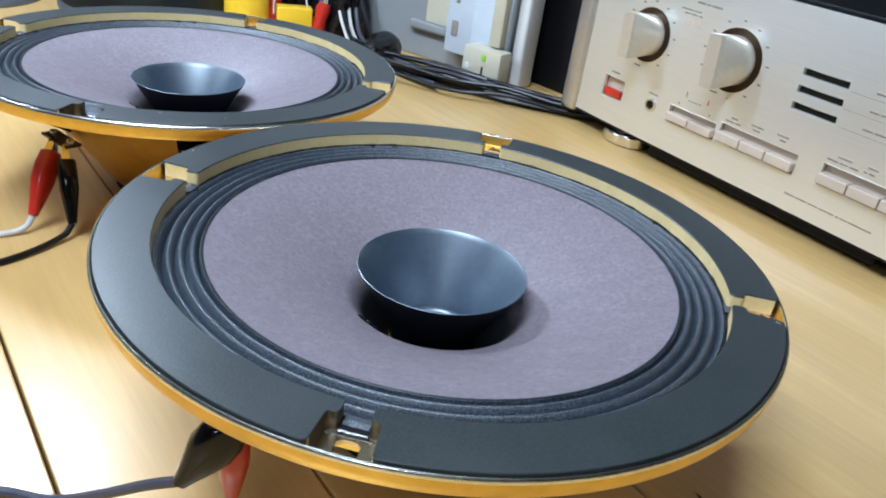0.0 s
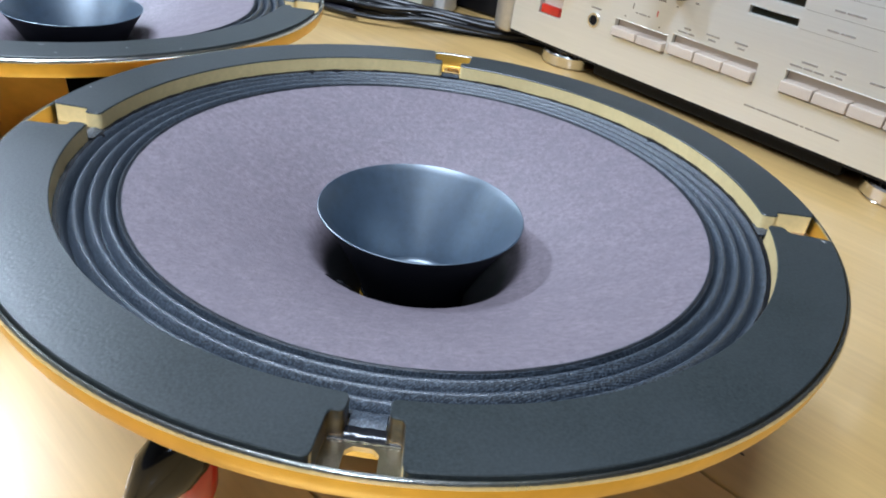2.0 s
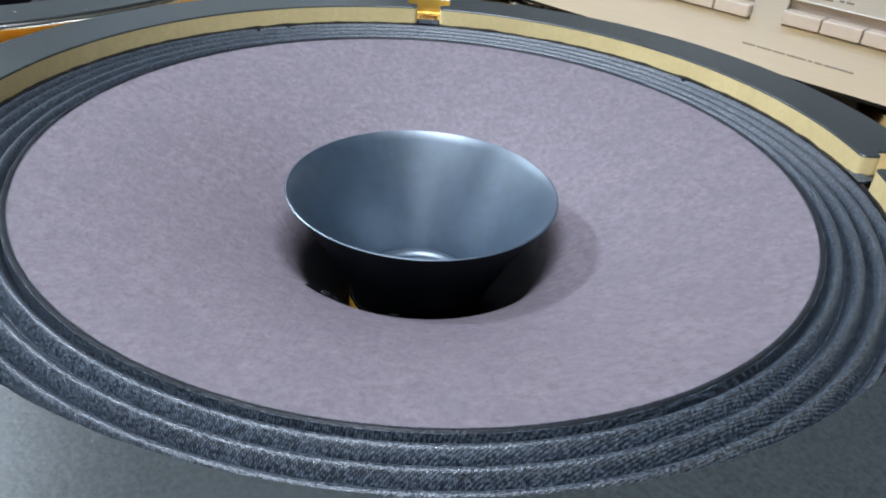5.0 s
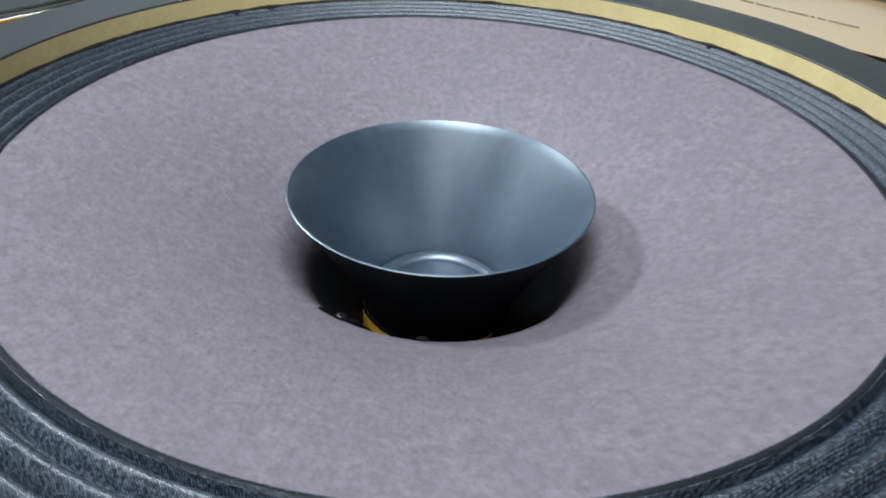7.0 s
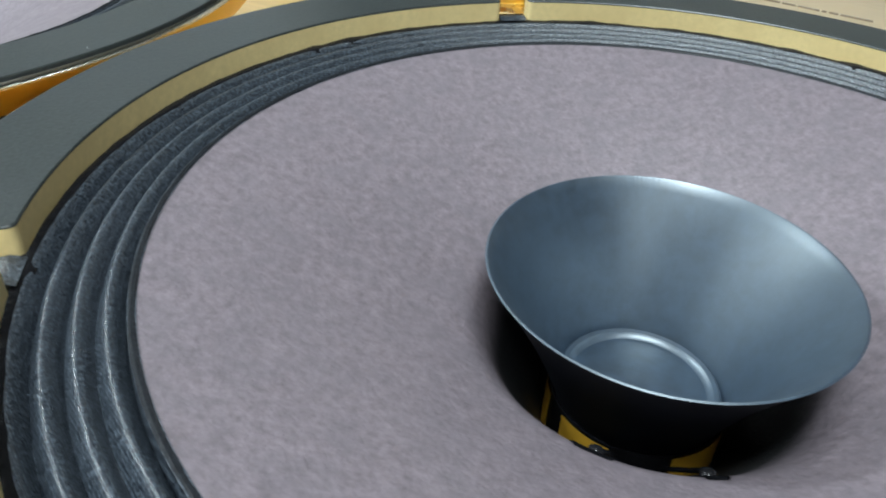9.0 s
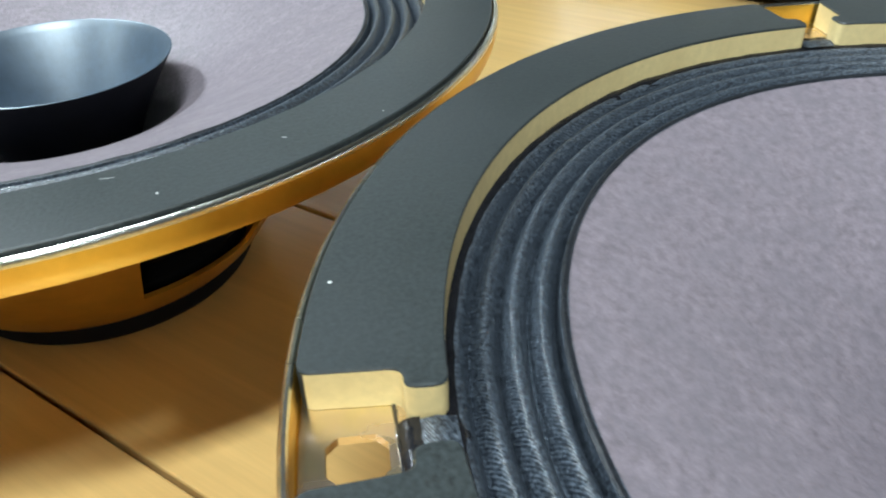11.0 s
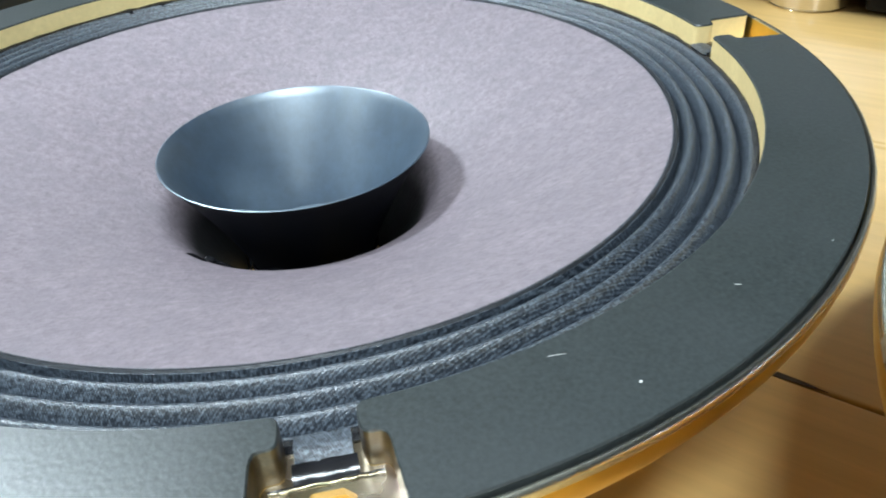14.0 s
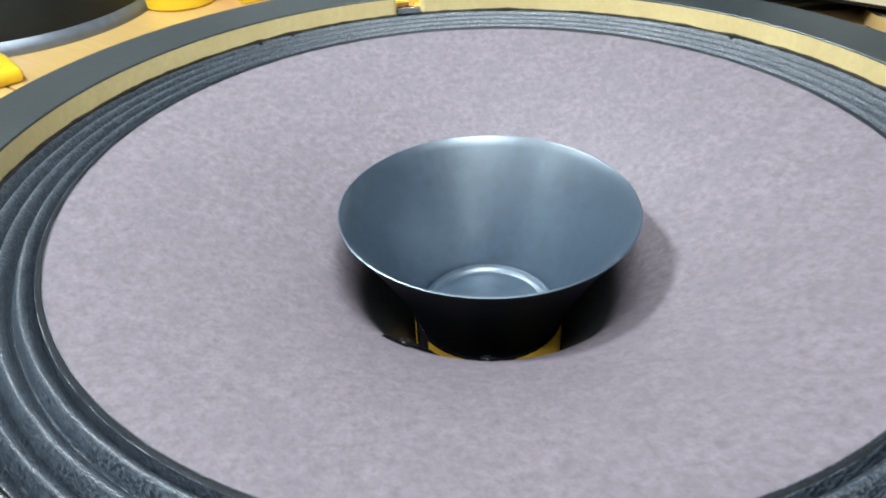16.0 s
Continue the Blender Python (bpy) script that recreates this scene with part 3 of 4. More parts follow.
def driver(first, m, label, slips, bare):
    d = empty("loudspeaker_driver", m, label, "loudspeaker", group="pair of full-range drivers")
    part("flange", flange(first), PALEZINC, d, "gold zinc-plated steel ring with square holes")
    part("basket", basket_wall(first + 19), ZINC, d, "gold zinc-plated steel bowl with four open windows")
    part("rim", rim_ring(), [RIM, ZINC], d, "bright worn metal edge")
    for k in range(4):
        part("gasket_segment", gasket_segment(first + 90 * k, *slips[k], first + 180), [CARD, CORK, DIPPED], d, "black-faced pressed board gasket quarter", angle=30)
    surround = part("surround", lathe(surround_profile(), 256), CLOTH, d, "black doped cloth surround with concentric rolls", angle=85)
    bm = lathe([(0.1100, TOP - 0.0082), (0.1104, TOP - 0.0076), (0.1110, TOP - 0.0074), (0.1116, TOP - 0.0079)], 256)
    for v in bm.verts:
        v.co.z += 0.00025 * noise.noise(v.co * 240)
    part("glue_ring", bm, SATIN, surround, "thin black glue line")
    bm = lathe([(0.1286, TOP - 0.0082), (0.1296, TOP - 0.0071), (0.1312, TOP - 0.0067), (0.1320, TOP - 0.0076)], 256)
    for v in bm.verts:
        a = math.atan2(v.co.y, v.co.x)
        v.co.z += 0.0005 * noise.noise(Vector((math.cos(a) * 22, math.sin(a) * 22, 3.0)))
        w = 1 + 0.004 * noise.noise(Vector((math.cos(a) * 40, math.sin(a) * 40, 9.0)))
        v.co.x *= w
        v.co.y *= w
    part("edge_glue", bm, GLUE, surround, "uneven black glue along the gasket")
    for k in range(4):
        part("cloth_tab", cloth_tab(first + 90 * k), CLOTH, surround)
        part("varnish_sheet", varnish_sheet(first + 90 * k), GLUE, surround, "smooth black varnish over the cloth end")
        part("glue_bead", glue_bead(first + 90 * k), BEAD, surround, "thin glossy black glue bead")
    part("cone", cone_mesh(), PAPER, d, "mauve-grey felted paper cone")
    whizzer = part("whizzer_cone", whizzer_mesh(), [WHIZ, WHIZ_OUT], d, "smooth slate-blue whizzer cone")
    part("dust_cap", dust_cap_mesh(), WHIZ, whizzer, "slate-blue cap with a raised ring")
    former = part("coil_former", lathe([(0.0218, TOP - 0.0800), (0.0218, TOP - 0.0565), (0.0212, TOP - 0.0565), (0.0212, TOP - 0.0800)], 96, closed=True), GLUE, d, "black varnished coil former")
    for a0, a1 in bare:
        part("amber_patch", amber_patch(a0, a1, TOP - 0.0720, TOP - 0.0568), KAPTON, former, "bare amber film")
    spider = [(0.0212 + 0.034 * i / 30, TOP - 0.0760 + 0.0012 * math.sin(i * 1.25)) for i in range(31)]
    part("spider", lathe(spider, 96), MAGNET, d, "black corrugated cloth spider")
    part("front_plate", lathe([(0.0225, TOP - 0.0780), (0.0590, TOP - 0.0780), (0.0620, TOP - 0.0785), (0.0620, TOP - 0.0800), (0.0225, TOP - 0.0800)], 96, closed=True), MAGNET, d)
    mag = [(0.0, 0.0), (0.0550, 0.0), (0.0565, 0.002), (0.0565, TOP - 0.0820), (0.0555, TOP - 0.0801), (0.0, TOP - 0.0801)]
    part("magnet", lathe(mag, 96), MAGNET, d, "black painted magnet")
    # leads that pass through the neck under black varnish, with a bright solder eyelet
    for a0, a1, seed in ((202, 226, 3), (238, 252, 8)):
        patch = part("lead_patch", lead_patch(a0, a1, seed), GLUE, d, "glossy black varnish over a lead")
        a = radians((a0 + a1) / 2)
        eye = lathe([(0.0006, 0.0008), (0.0011, 0.0011), (0.0016, 0.0007), (0.0017, -0.0004), (0.0006, -0.0004)], 20, closed=True)
        part("eyelet", eye, BEAD, patch, "small dark eyelet", m=Matrix.Translation((0.0405 * math.cos(a), 0.0405 * math.sin(a), TOP - 0.0388)) @ pose(0, 0, 0, 0, 0, math.degrees(a)) @ pose(0, 0, 0, 0, -36, 0))
        pts = [(r * math.cos(a + t), r * math.sin(a + t), TOP + z) for r, t, z in ((0.0402, 0, -0.0390), (0.0370, 0.05, -0.0420), (0.0300, 0.09, -0.0510), (0.0223, 0.05, -0.0600))]
        part("tinsel_lead", tube(pts, 0.0006, 8, 8), GLUE, d, "thin black braided lead")
    return d


D2 = (-0.1786, 0.2570)


def speck(x, y, length, width, turn, parent):
    """A pale scuff or paint speck on the card face."""
    bm = bmesh.new()
    pts = [(length / 2 * math.cos(2 * math.pi * i / 10), width / 2 * math.sin(2 * math.pi * i / 10)) for i in range(10)]
    prism(pts, 0.0, 0.00012, bm)
    part("scuff", bm, WHITEP, parent, "pale scuff mark", smooth=False, m=pose(x, y, TOP - 0.00002, 0, 0, turn))


driver_a = driver(74.0, pose(0, 0, 0), "gold-framed round driver, mauve cone, slate whizzer, by the amplifier", ((0.0, 0.0), (0.0, 0.0), (0.0, -1.2), (-1.9, 0.0)), ((178, 214), (252, 296), (142, 160)))
driver_b = driver(79.5, pose(D2[0], D2[1], 0), "gold-framed round driver, mauve cone, slate whizzer, by a tub", ((0.0, 0.0), (0.0, -0.35), (0.35, -0.6), (-0.6, 0.0)), ((194, 228), (266, 330), (158, 172)))


for x, y, a, b, t in ((0.0231, -0.1447, 0.0006, 0.0005, 20), (0.0767, -0.1290, 0.0006, 0.00022, 40), (0.0144, -0.1341, 0.0030, 0.00006, -12), (0.0520, -0.1320, 0.0014, 0.0001, -30)):
    speck(x, y, a, b, t, driver_b)
for x, y, a, b, t in ((0.1390, -0.0560, 0.0020, 0.0003, -50), (-0.1330, 0.0700, 0.0007, 0.0005, 0)):
    speck(x, y, a, b, t, driver_a)


def terminal(m, parent):
    strip_part = part("terminal_strip", box(-0.016, 0.016, -0.001, 0.010, -0.001, 0.001, bevel=0.0004), BRONZE, parent, "brown terminal strip", smooth=False, m=m)
    for x in (-0.011, 0.011):
        bm = lathe([(0.0, 0.0035), (0.0022, 0.003), (0.0026, 0.001), (0.0026, -0.001)], 16, c=(x, 0.005))
        part("rivet", bm, CHROME, strip_part)


terminal(pose(-0.078, -0.108, 0.080, 0, 0, -38), driver_a)
terminal(pose(-0.070, -0.080, 0.055, 0, 0, -42), driver_b)
bm = tube([(-0.064 + 0.004, -0.078, 0.062), (-0.072, -0.092, 0.075), (-0.066, -0.086, 0.086), (-0.056, -0.070, 0.082), (-0.05, -0.06, 0.07)], 0.0011, 8, 8)
part("lead_wire", bm, CABLE, driver_b, "black looped lead wire")

# ---------- crocodile clips and their cables ----------
def crocodile_clip(tip, tail, boot, label, roll=0.0):
    """Metal jaws at the tip, a flattened plastic boot that narrows towards the cable."""
    tip, tail = Vector(tip), Vector(tail)
    length = (tail - tip).length
    turn = (tail - tip).to_track_quat("X", "Z").to_matrix().to_4x4()
    c = empty("crocodile_clip", Matrix.Translation(tip) @ turn @ pose(0, 0, 0, roll), label, "clip", group="crocodile test leads")
    for s in (-1, 1):
        bm = bmesh.new()
        rows = [(0.0, 0.0005, 0.0016), (0.004, 0.0022, 0.0020), (0.010, 0.0034, 0.0026), (0.016, 0.0040, 0.0028)]
        rings = []
        for x, z, w in rows:
            rings.append([bm.verts.new((x, w, s * z)), bm.verts.new((x, -w, s * z)), bm.verts.new((x, -w, s * (z + 0.0008))), bm.verts.new((x, w, s * (z + 0.0008)))])
        for a, b in zip(rings, rings[1:]):
            for i in range(4):
                bm.faces.new((a[i], a[(i + 1) % 4], b[(i + 1) % 4], b[i]))
        bm.faces.new(rings[0])
        bm.faces.new(rings[-1][::-1])
        part("jaw", bm, CHROME, c, "nickel-plated jaw", smooth=False)
    start = min(0.010, length * 0.22)
    prof = [(start, 0.0044, 0.0052), (start + 0.001, 0.0054, 0.0064), (length * 0.36, 0.0060, 0.0086), (length * 0.55, 0.0060, 0.0088), (length * 0.74, 0.0048, 0.0062), (length * 0.90, 0.0036, 0.0038), (length, 0.0027, 0.0028)]
    bm = bmesh.new()
    rings = []
    for x, w, h in prof:
        ring = []
        for k in range(20):
            a = 2 * math.pi * k / 20
            ca, sa = math.cos(a), math.sin(a)
            ring.append(bm.verts.new((x, w * math.copysign(abs(ca) ** 0.7, ca), h * math.copysign(abs(sa) ** 0.7, sa))))
        rings.append(ring)
    for a, b in zip(rings, rings[1:]):
        for k in range(20):
            bm.faces.new((a[k], a[(k + 1) % 20], b[(k + 1) % 20], b[k]))
    bm.faces.new(rings[0])
    bm.faces.new(rings[-1][::-1])
    part("boot", bm, boot, c)
    return c


def cable(points, radius, mat, label):
    ob = part("cable", tube(points, radius, 10, 10), mat)
    return tagged(ob, label, "cable")


crocodile_clip((-0.0740, -0.1080, 0.082), (-0.0975, -0.1120, 0.049), BOOTBLACK, "black vinyl crocodile clip on a driver terminal")
crocodile_clip((-0.0800, -0.1045, 0.079), (-0.0812, -0.1010, 0.033), RED, "red vinyl crocodile clip on a driver terminal")
cable([(-0.0970, -0.1119, 0.0495), (-0.112, -0.106, 0.040), (-0.135, -0.0955, 0.022), (-0.158, -0.084, 0.006), (-0.20, -0.08, 0.0024), (-0.30, -0.12, 0.0024), (-0.48, -0.24, 0.0024)], 0.0021, CABLEG, "dark grey test cable running over the desk")
cable([(-0.0812, -0.1010, 0.034), (-0.0815, -0.101, 0.018), (-0.086, -0.106, 0.004), (-0.115, -0.13, 0.0023), (-0.22, -0.22, 0.0022), (-0.45, -0.32, 0.0022)], 0.0020, CABLE, "black test cable running over the desk")
crocodile_clip((-0.2497, 0.1807, 0.056), (-0.2562, 0.1487, 0.012), RED, "red vinyl crocodile clip hanging from a terminal")
crocodile_clip((-0.2392, 0.1697, 0.056), (-0.2302, 0.1457, 0.010), BOOTBLACK, "black vinyl crocodile clip hanging from a terminal")
cable([(-0.2562, 0.1487, 0.012), (-0.2602, 0.1447, 0.005), (-0.2702, 0.1387, 0.0022), (-0.3062, 0.1207, 0.0022), (-0.4462, 0.0357, 0.0022)], 0.0019, CABLEW, "white test cable lying on the desk")
cable([(-0.2302, 0.1459, 0.010), (-0.2352, 0.1357, 0.004), (-0.2542, 0.1069, 0.0023), (-0.2962, 0.0657, 0.0023), (-0.4162, -0.0743, 0.0023)], 0.0021, CABLE, "black test cable lying on the desk")

# ---------- amplifier ----------
AMP = pose(0.2438, 0.4215, 0, 0, 0, -61)
amp = empty("amplifier", AMP, "champagne aluminium stereo amplifier with two large knobs, on round feet", "amplifier")
LEFT, RIGHT, BOT, CROWN = -0.106, 0.332, 0.0205, 0.187


def cut_face():
    """The front plate with rectangular cut-outs, built as a grid of cells."""
    holes = [(0.0245, 0.0825, 0.0500, 0.0665), (0.0870, 0.1700, 0.0515, 0.0700), (0.1938, 0.3050, 0.0535, 0.0725),
             (0.1482, 0.1902, 0.1335, 0.1400), (0.1482, 0.1902, 0.1190, 0.1255), (0.1482, 0.1902, 0.1045, 0.1110), (-0.0710, -0.0415, 0.0470, 0.0690)]
    xs = sorted({LEFT, RIGHT, *[h[0] for h in holes], *[h[1] for h in holes]})
    zs = sorted({BOT, CROWN, *[h[2] for h in holes], *[h[3] for h in holes]})
    bm = bmesh.new()
    solid = lambda i, j: 0 <= i < len(xs) - 1 and 0 <= j < len(zs) - 1 and not any(
        h[0] - 1e-6 < (xs[i] + xs[i + 1]) / 2 < h[1] and h[2] < (zs[j] + zs[j + 1]) / 2 < h[3] for h in holes)
    verts = {}

    def v(i, j, y):
        if (i, j, y) not in verts:
            verts[(i, j, y)] = bm.verts.new((xs[i], y, zs[j]))
        return verts[(i, j, y)]
    F, B = 0.0, 0.005
    for i in range(len(xs) - 1):
        for j in range(len(zs) - 1):
            if not solid(i, j):
                continue
            for y in (F, B):
                bm.faces.new((v(i, j, y), v(i + 1, j, y), v(i + 1, j + 1, y), v(i, j + 1, y)))
            for di, dj, e in ((-1, 0, ((i, j), (i, j + 1))), (1, 0, ((i + 1, j), (i + 1, j + 1))), (0, -1, ((i, j), (i + 1, j))), (0, 1, ((i, j + 1), (i + 1, j + 1)))):
                if not solid(i + di, j + dj):
                    a, b = e
                    bm.faces.new((v(*a, F), v(*b, F), v(*b, B), v(*a, B)))
    edges = [e for e in bm.edges if all(abs(q.co.y) < 1e-6 for q in e.verts) and any(abs(f.normal.y) < 0.5 for f in e.link_faces)]
    bm.normal_update()
    edges = [e for e in bm.edges if all(abs(q.co.y) < 1e-6 for q in e.verts) and any(abs(f.normal.y) < 0.5 for f in e.link_faces)]
    bmesh.ops.bevel(bm, geom=edges, offset=0.0006, segments=2, affect="EDGES")
    return bm


part("front_plate", cut_face(), ALU, amp, "brushed champagne aluminium front", smooth=False)
part("case", box(LEFT + 0.002, RIGHT - 0.002, 0.0125, 0.33, BOT + 0.004, CROWN + 0.004, bevel=0.002), BLACK, amp, "black sheet metal case", smooth=False)
part("backing", box(LEFT + 0.004, RIGHT - 0.004, 0.0105, 0.0124, BOT + 0.003, CROWN - 0.003), BRONZE, amp, "dark recess behind the front", smooth=False)
for a, b in ((LEFT - 0.024, LEFT - 0.0004), (RIGHT + 0.0004, RIGHT + 0.024)):
    part("side_panel", box(a, b, -0.004, 0.32, BOT - 0.006, CROWN + 0.008, bevel=0.006, segs=4), ALU_SIDE, amp, "rounded silver side panel", smooth=True)
# added black box that stands in for the shade between case and desk
part("under_shade", box(0.002, 0.258, 0.012, 0.30, 0.004, BOT + 0.0035, bevel=0.003), BLACK, amp, "black box added for the shade under the case", smooth=False)
part("lower_trim", box(LEFT, RIGHT, 0.0006, 0.010, BOT - 0.0035, BOT - 0.0002, bevel=0.001), BLACK, amp, "dark strip under the front", smooth=False)


def knob(cx, cz, r, turn):
    """Round base in a dark recessed ring, drawn out smoothly into a tall finger bar."""
    bezel = part("bezel", lathe([(r + 0.0024, 0.0), (r + 0.0022, 0.0006), (r + 0.0016, 0.0005), (r - 0.0060, 0.0003)], 64), BRONZE, amp, "dark bronze bezel ring", m=pose(cx, 0.0, cz, 90))
    base = r - 0.0042
    w, h, depth = r * 0.255, r * 0.90, 0.033
    bm = bmesh.new()
    rings = []
    n = 64
    for t, mix in ((0.0, 0.0), (0.06, 0.0), (0.30, 0.35), (0.6, 0.72), (0.90, 0.97), (0.97, 1.0), (1.0, 0.95)):
        ring = []
        for i in range(n):
            a = 2 * math.pi * i / n
            cx_, cy_ = base * math.cos(a), base * math.sin(a)
            k = 1 / max(abs(math.cos(a)) / w, abs(math.sin(a)) / h)
            bx, by = k * math.cos(a), k * math.sin(a)
            bx, by = (w if cx_ > 0 else -w) * min(1, abs(cx_) / (base * 0.18)), cy_ * h / base
            ring.append(bm.verts.new((cx_ * (1 - mix) + bx * mix * (0.97 if t == 1.0 else 1), cy_ * (1 - mix) + by * mix * (0.99 if t == 1.0 else 1), t * depth)))
        rings.append(ring)
    for p, q in zip(rings, rings[1:]):
        for i in range(n):
            bm.faces.new((p[i], p[(i + 1) % n], q[(i + 1) % n], q[i]))
    bm.faces.new(rings[-1])
    part("knob", bm, KNOB, bezel, "champagne metal knob with a finger bar", m=pose(0, 0, 0, 0, 0, turn), angle=40)
    for a in range(-140, 141, 28):
        x, z = (r + 0.0085) * math.sin(radians(a)), (r + 0.0085) * math.cos(radians(a))
        part("tick", box(-0.0016, 0.0016, -0.0004, 0.0002, -0.0007, 0.0007), PRINT, amp, smooth=False, m=pose(cx + x, 0, cz + z))


knob(-0.0255, 0.1225, 0.0245, 4)
knob(0.0795, 0.1262, 0.0265, 4)
# headphone jack
jack = part("jack", lathe([(0.0, -0.010), (0.0042, -0.010), (0.0042, 0.0), (0.0050, 0.0016), (0.0066, 0.0016), (0.0072, 0.0)], 40), CHROME, amp, "chrome headphone socket", m=pose(0, 0, 0.0579, 90))
part("jack_hole", lathe([(0.0, 0.0012), (0.0042, 0.0012)], 32), BLACK, jack, "black socket opening")
# power switch
well = part("switch_well", box(-0.0709, -0.0416, 0.0060, 0.0090, 0.0471, 0.0689), BUTTON, amp, "pale recess of the power switch", smooth=False)
part("power_switch", box(-0.0690, -0.0450, 0.0005, 0.0058, 0.0475, 0.0562, bevel=0.0012), RED, well, "glossy red power switch")


def buttons(x0, x1, z0, z1, n):
    w = (x1 - x0) / n
    well = part("button_well", box(x0 + 0.0001, x1 - 0.0001, 0.0060, 0.0100, z0 + 0.0001, z1 - 0.0001), BUTTON, amp, smooth=False)
    for i in range(n):
        b = box(x0 + i * w + 0.0006, x0 + (i + 1) * w - 0.0006, -0.0055, 0.009, z0 + 0.0022, z0 + (z1 - z0) * 0.60, bevel=0.0009)
        part("button", b, BUTTON, well, "beige push button", smooth=False)


buttons(0.0245, 0.0825, 0.0500, 0.0665, 2)
buttons(0.0870, 0.1700, 0.0515, 0.0700, 3)
buttons(0.1938, 0.3050, 0.0535, 0.0725, 4)
for z in (0.1335, 0.1190, 0.1045):
    part("display_window", box(0.1483, 0.1901, 0.0035, 0.0100, z + 0.0001, z + 0.0064), SLOT, amp, "smoked display slot", smooth=False)


def print_bar(x, z, w, h, mat=PRINT):
    part("print_bar", box(x, x + w, -0.00035, 0.0003, z + h * 0.15, z + h * 0.80), mat, amp, smooth=False)


def words(x, z, lengths, h=0.0020, gap=0.0014):
    for w in lengths:
        print_bar(x, z, w, h)
        x += w + gap


words(-0.0625, 0.0735, [0.011])
words(-0.006, 0.0680, [0.012])
words(0.0440, 0.0760, [0.0025, 0.008, 0.0025], 0.0016)
print_bar(0.0398, 0.0780, 0.0011, 0.0075)
print_bar(0.0662, 0.0780, 0.0011, 0.0075, PRINTRED)
words(0.0330, 0.0700, [0.0015])
words(0.0710, 0.0700, [0.0015])
words(0.0960, 0.0765, [0.007])
words(0.0910, 0.0728, [0.009, 0.006])
words(0.1180, 0.0775, [0.013])
words(0.1210, 0.0738, [0.007])
words(0.1450, 0.0785, [0.012])
words(0.1490, 0.0748, [0.006])
words(0.2030, 0.0805, [0.013])
words(0.1950, 0.0762, [0.010, 0.007, 0.008])
words(0.2290, 0.0815, [0.009])
words(0.2270, 0.0772, [0.003, 0.005])
words(0.2560, 0.0815, [0.011])
words(0.1700, 0.0340, [0.010, 0.011, 0.009, 0.014, 0.003, 0.006, 0.020], 0.0017)
words(0.2130, 0.1370, [0.010, 0.016])
words(0.2130, 0.1225, [0.008, 0.014])
words(0.2130, 0.1080, [0.009, 0.011])
for z in (0.1330, 0.1185, 0.1040):
    print_bar(0.1925, z, 0.060, 0.0004)
words(0.0060, 0.1560, [0.014, 0.009])
words(0.0110, 0.1525, [0.007, 0.008, 0.004])
words(0.0230, 0.1640, [0.010, 0.004, 0.012], 0.0030)
for x in (0.0135, 0.0250):
    print_bar(x, 0.1425, 0.0085, 0.0065, BUTTON)
print_bar(0.0215, 0.1450, 0.004, 0.0015, BUTTON)
words(-0.035, 0.0895, [0.008])
words(0.064, 0.0925, [0.008])
print_bar(0.0835, 0.0915, 0.0016, 0.0016, PRINT)


def foot(x, y):
    prof = [(0.0, 0.0), (0.0275, 0.0), (0.0282, 0.0008), (0.0275, 0.0020), (0.0300, 0.0026), (0.0302, 0.0120), (0.0290, 0.0135), (0.0200, 0.0140), (0.0200, BOT + 0.004), (0.0, BOT + 0.004)]
    f = part("foot", lathe(prof, 64), CHROME, amp, "polished metal foot", m=pose(x, y, 0))
    return f


for x in (-0.040, 0.300):
    for y in (0.028, 0.27):
        foot(x, y)

# ---------- things at the back of the desk ----------
PANEL_YAW = -40.0


def block(name, m, dims, mat, label, category, bevel=0.003):
    ob = part(name, box(*dims, bevel=bevel, segs=3), mat, m=m, smooth=True)
    return tagged(ob, label, category)


BACK = pose(-0.019, 0.777, 0, 0, 0, PANEL_YAW)
partition = empty("partition", BACK, "light grey upright panel with a skirting edge at the back of the desk", "panel")
part("sheet", box(-0.20, 0.200, 0.0, 0.018, 0.0, 0.62, bevel=0.002), GREY, partition, smooth=False)
part("ledge", box(0.035, 0.098, -0.010, -0.0002, 0.038, 0.050, bevel=0.003), GREY, partition, "small ledge on the panel", smooth=False)

router = empty("router", BACK, "ice-white plastic box with dark ports, fixed to a grey panel", "router")
shell = part("shell", box(0.104, 0.200, -0.020, -0.0003, 0.024, 0.26, bevel=0.003), ICE, router)
part("cover", box(0.146, 0.178, -0.0225, -0.0200, 0.030, 0.24, bevel=0.001), ICE, router, "raised ice-white strip", smooth=False)
part("port", box(0.114, 0.124, -0.0215, -0.0185, 0.046, 0.066, bevel=0.002), PRINT, shell, "dark narrow port")
part("port", box(0.117, 0.122, -0.0215, -0.0185, 0.088, 0.094, bevel=0.001), PRINT, shell)
part("side_box", box(0.182, 0.199, -0.034, -0.0203, 0.050, 0.25, bevel=0.002), IVORY, router, "ivory upright strip")

adapter = empty("power_adapter", BACK @ pose(0.186, -0.050, 0), "ivory socket adapter with a green switch lamp", "adapter")
body = part("body", box(-0.029, 0.027, 0.0, 0.028, 0.010, 0.048, bevel=0.003), IVORY, adapter)
part("plug_foot", box(-0.020, 0.018, 0.004, 0.026, 0.0, 0.0105, bevel=0.002), IVORY, adapter)
part("switch_lamp", box(0.000, 0.006, -0.0014, 0.002, 0.034, 0.042, bevel=0.0008), GREEN, body, "small green lamp")
part("plug_hole", box(0.001, 0.0035, -0.0008, 0.002, 0.016, 0.027), BLACK, body)
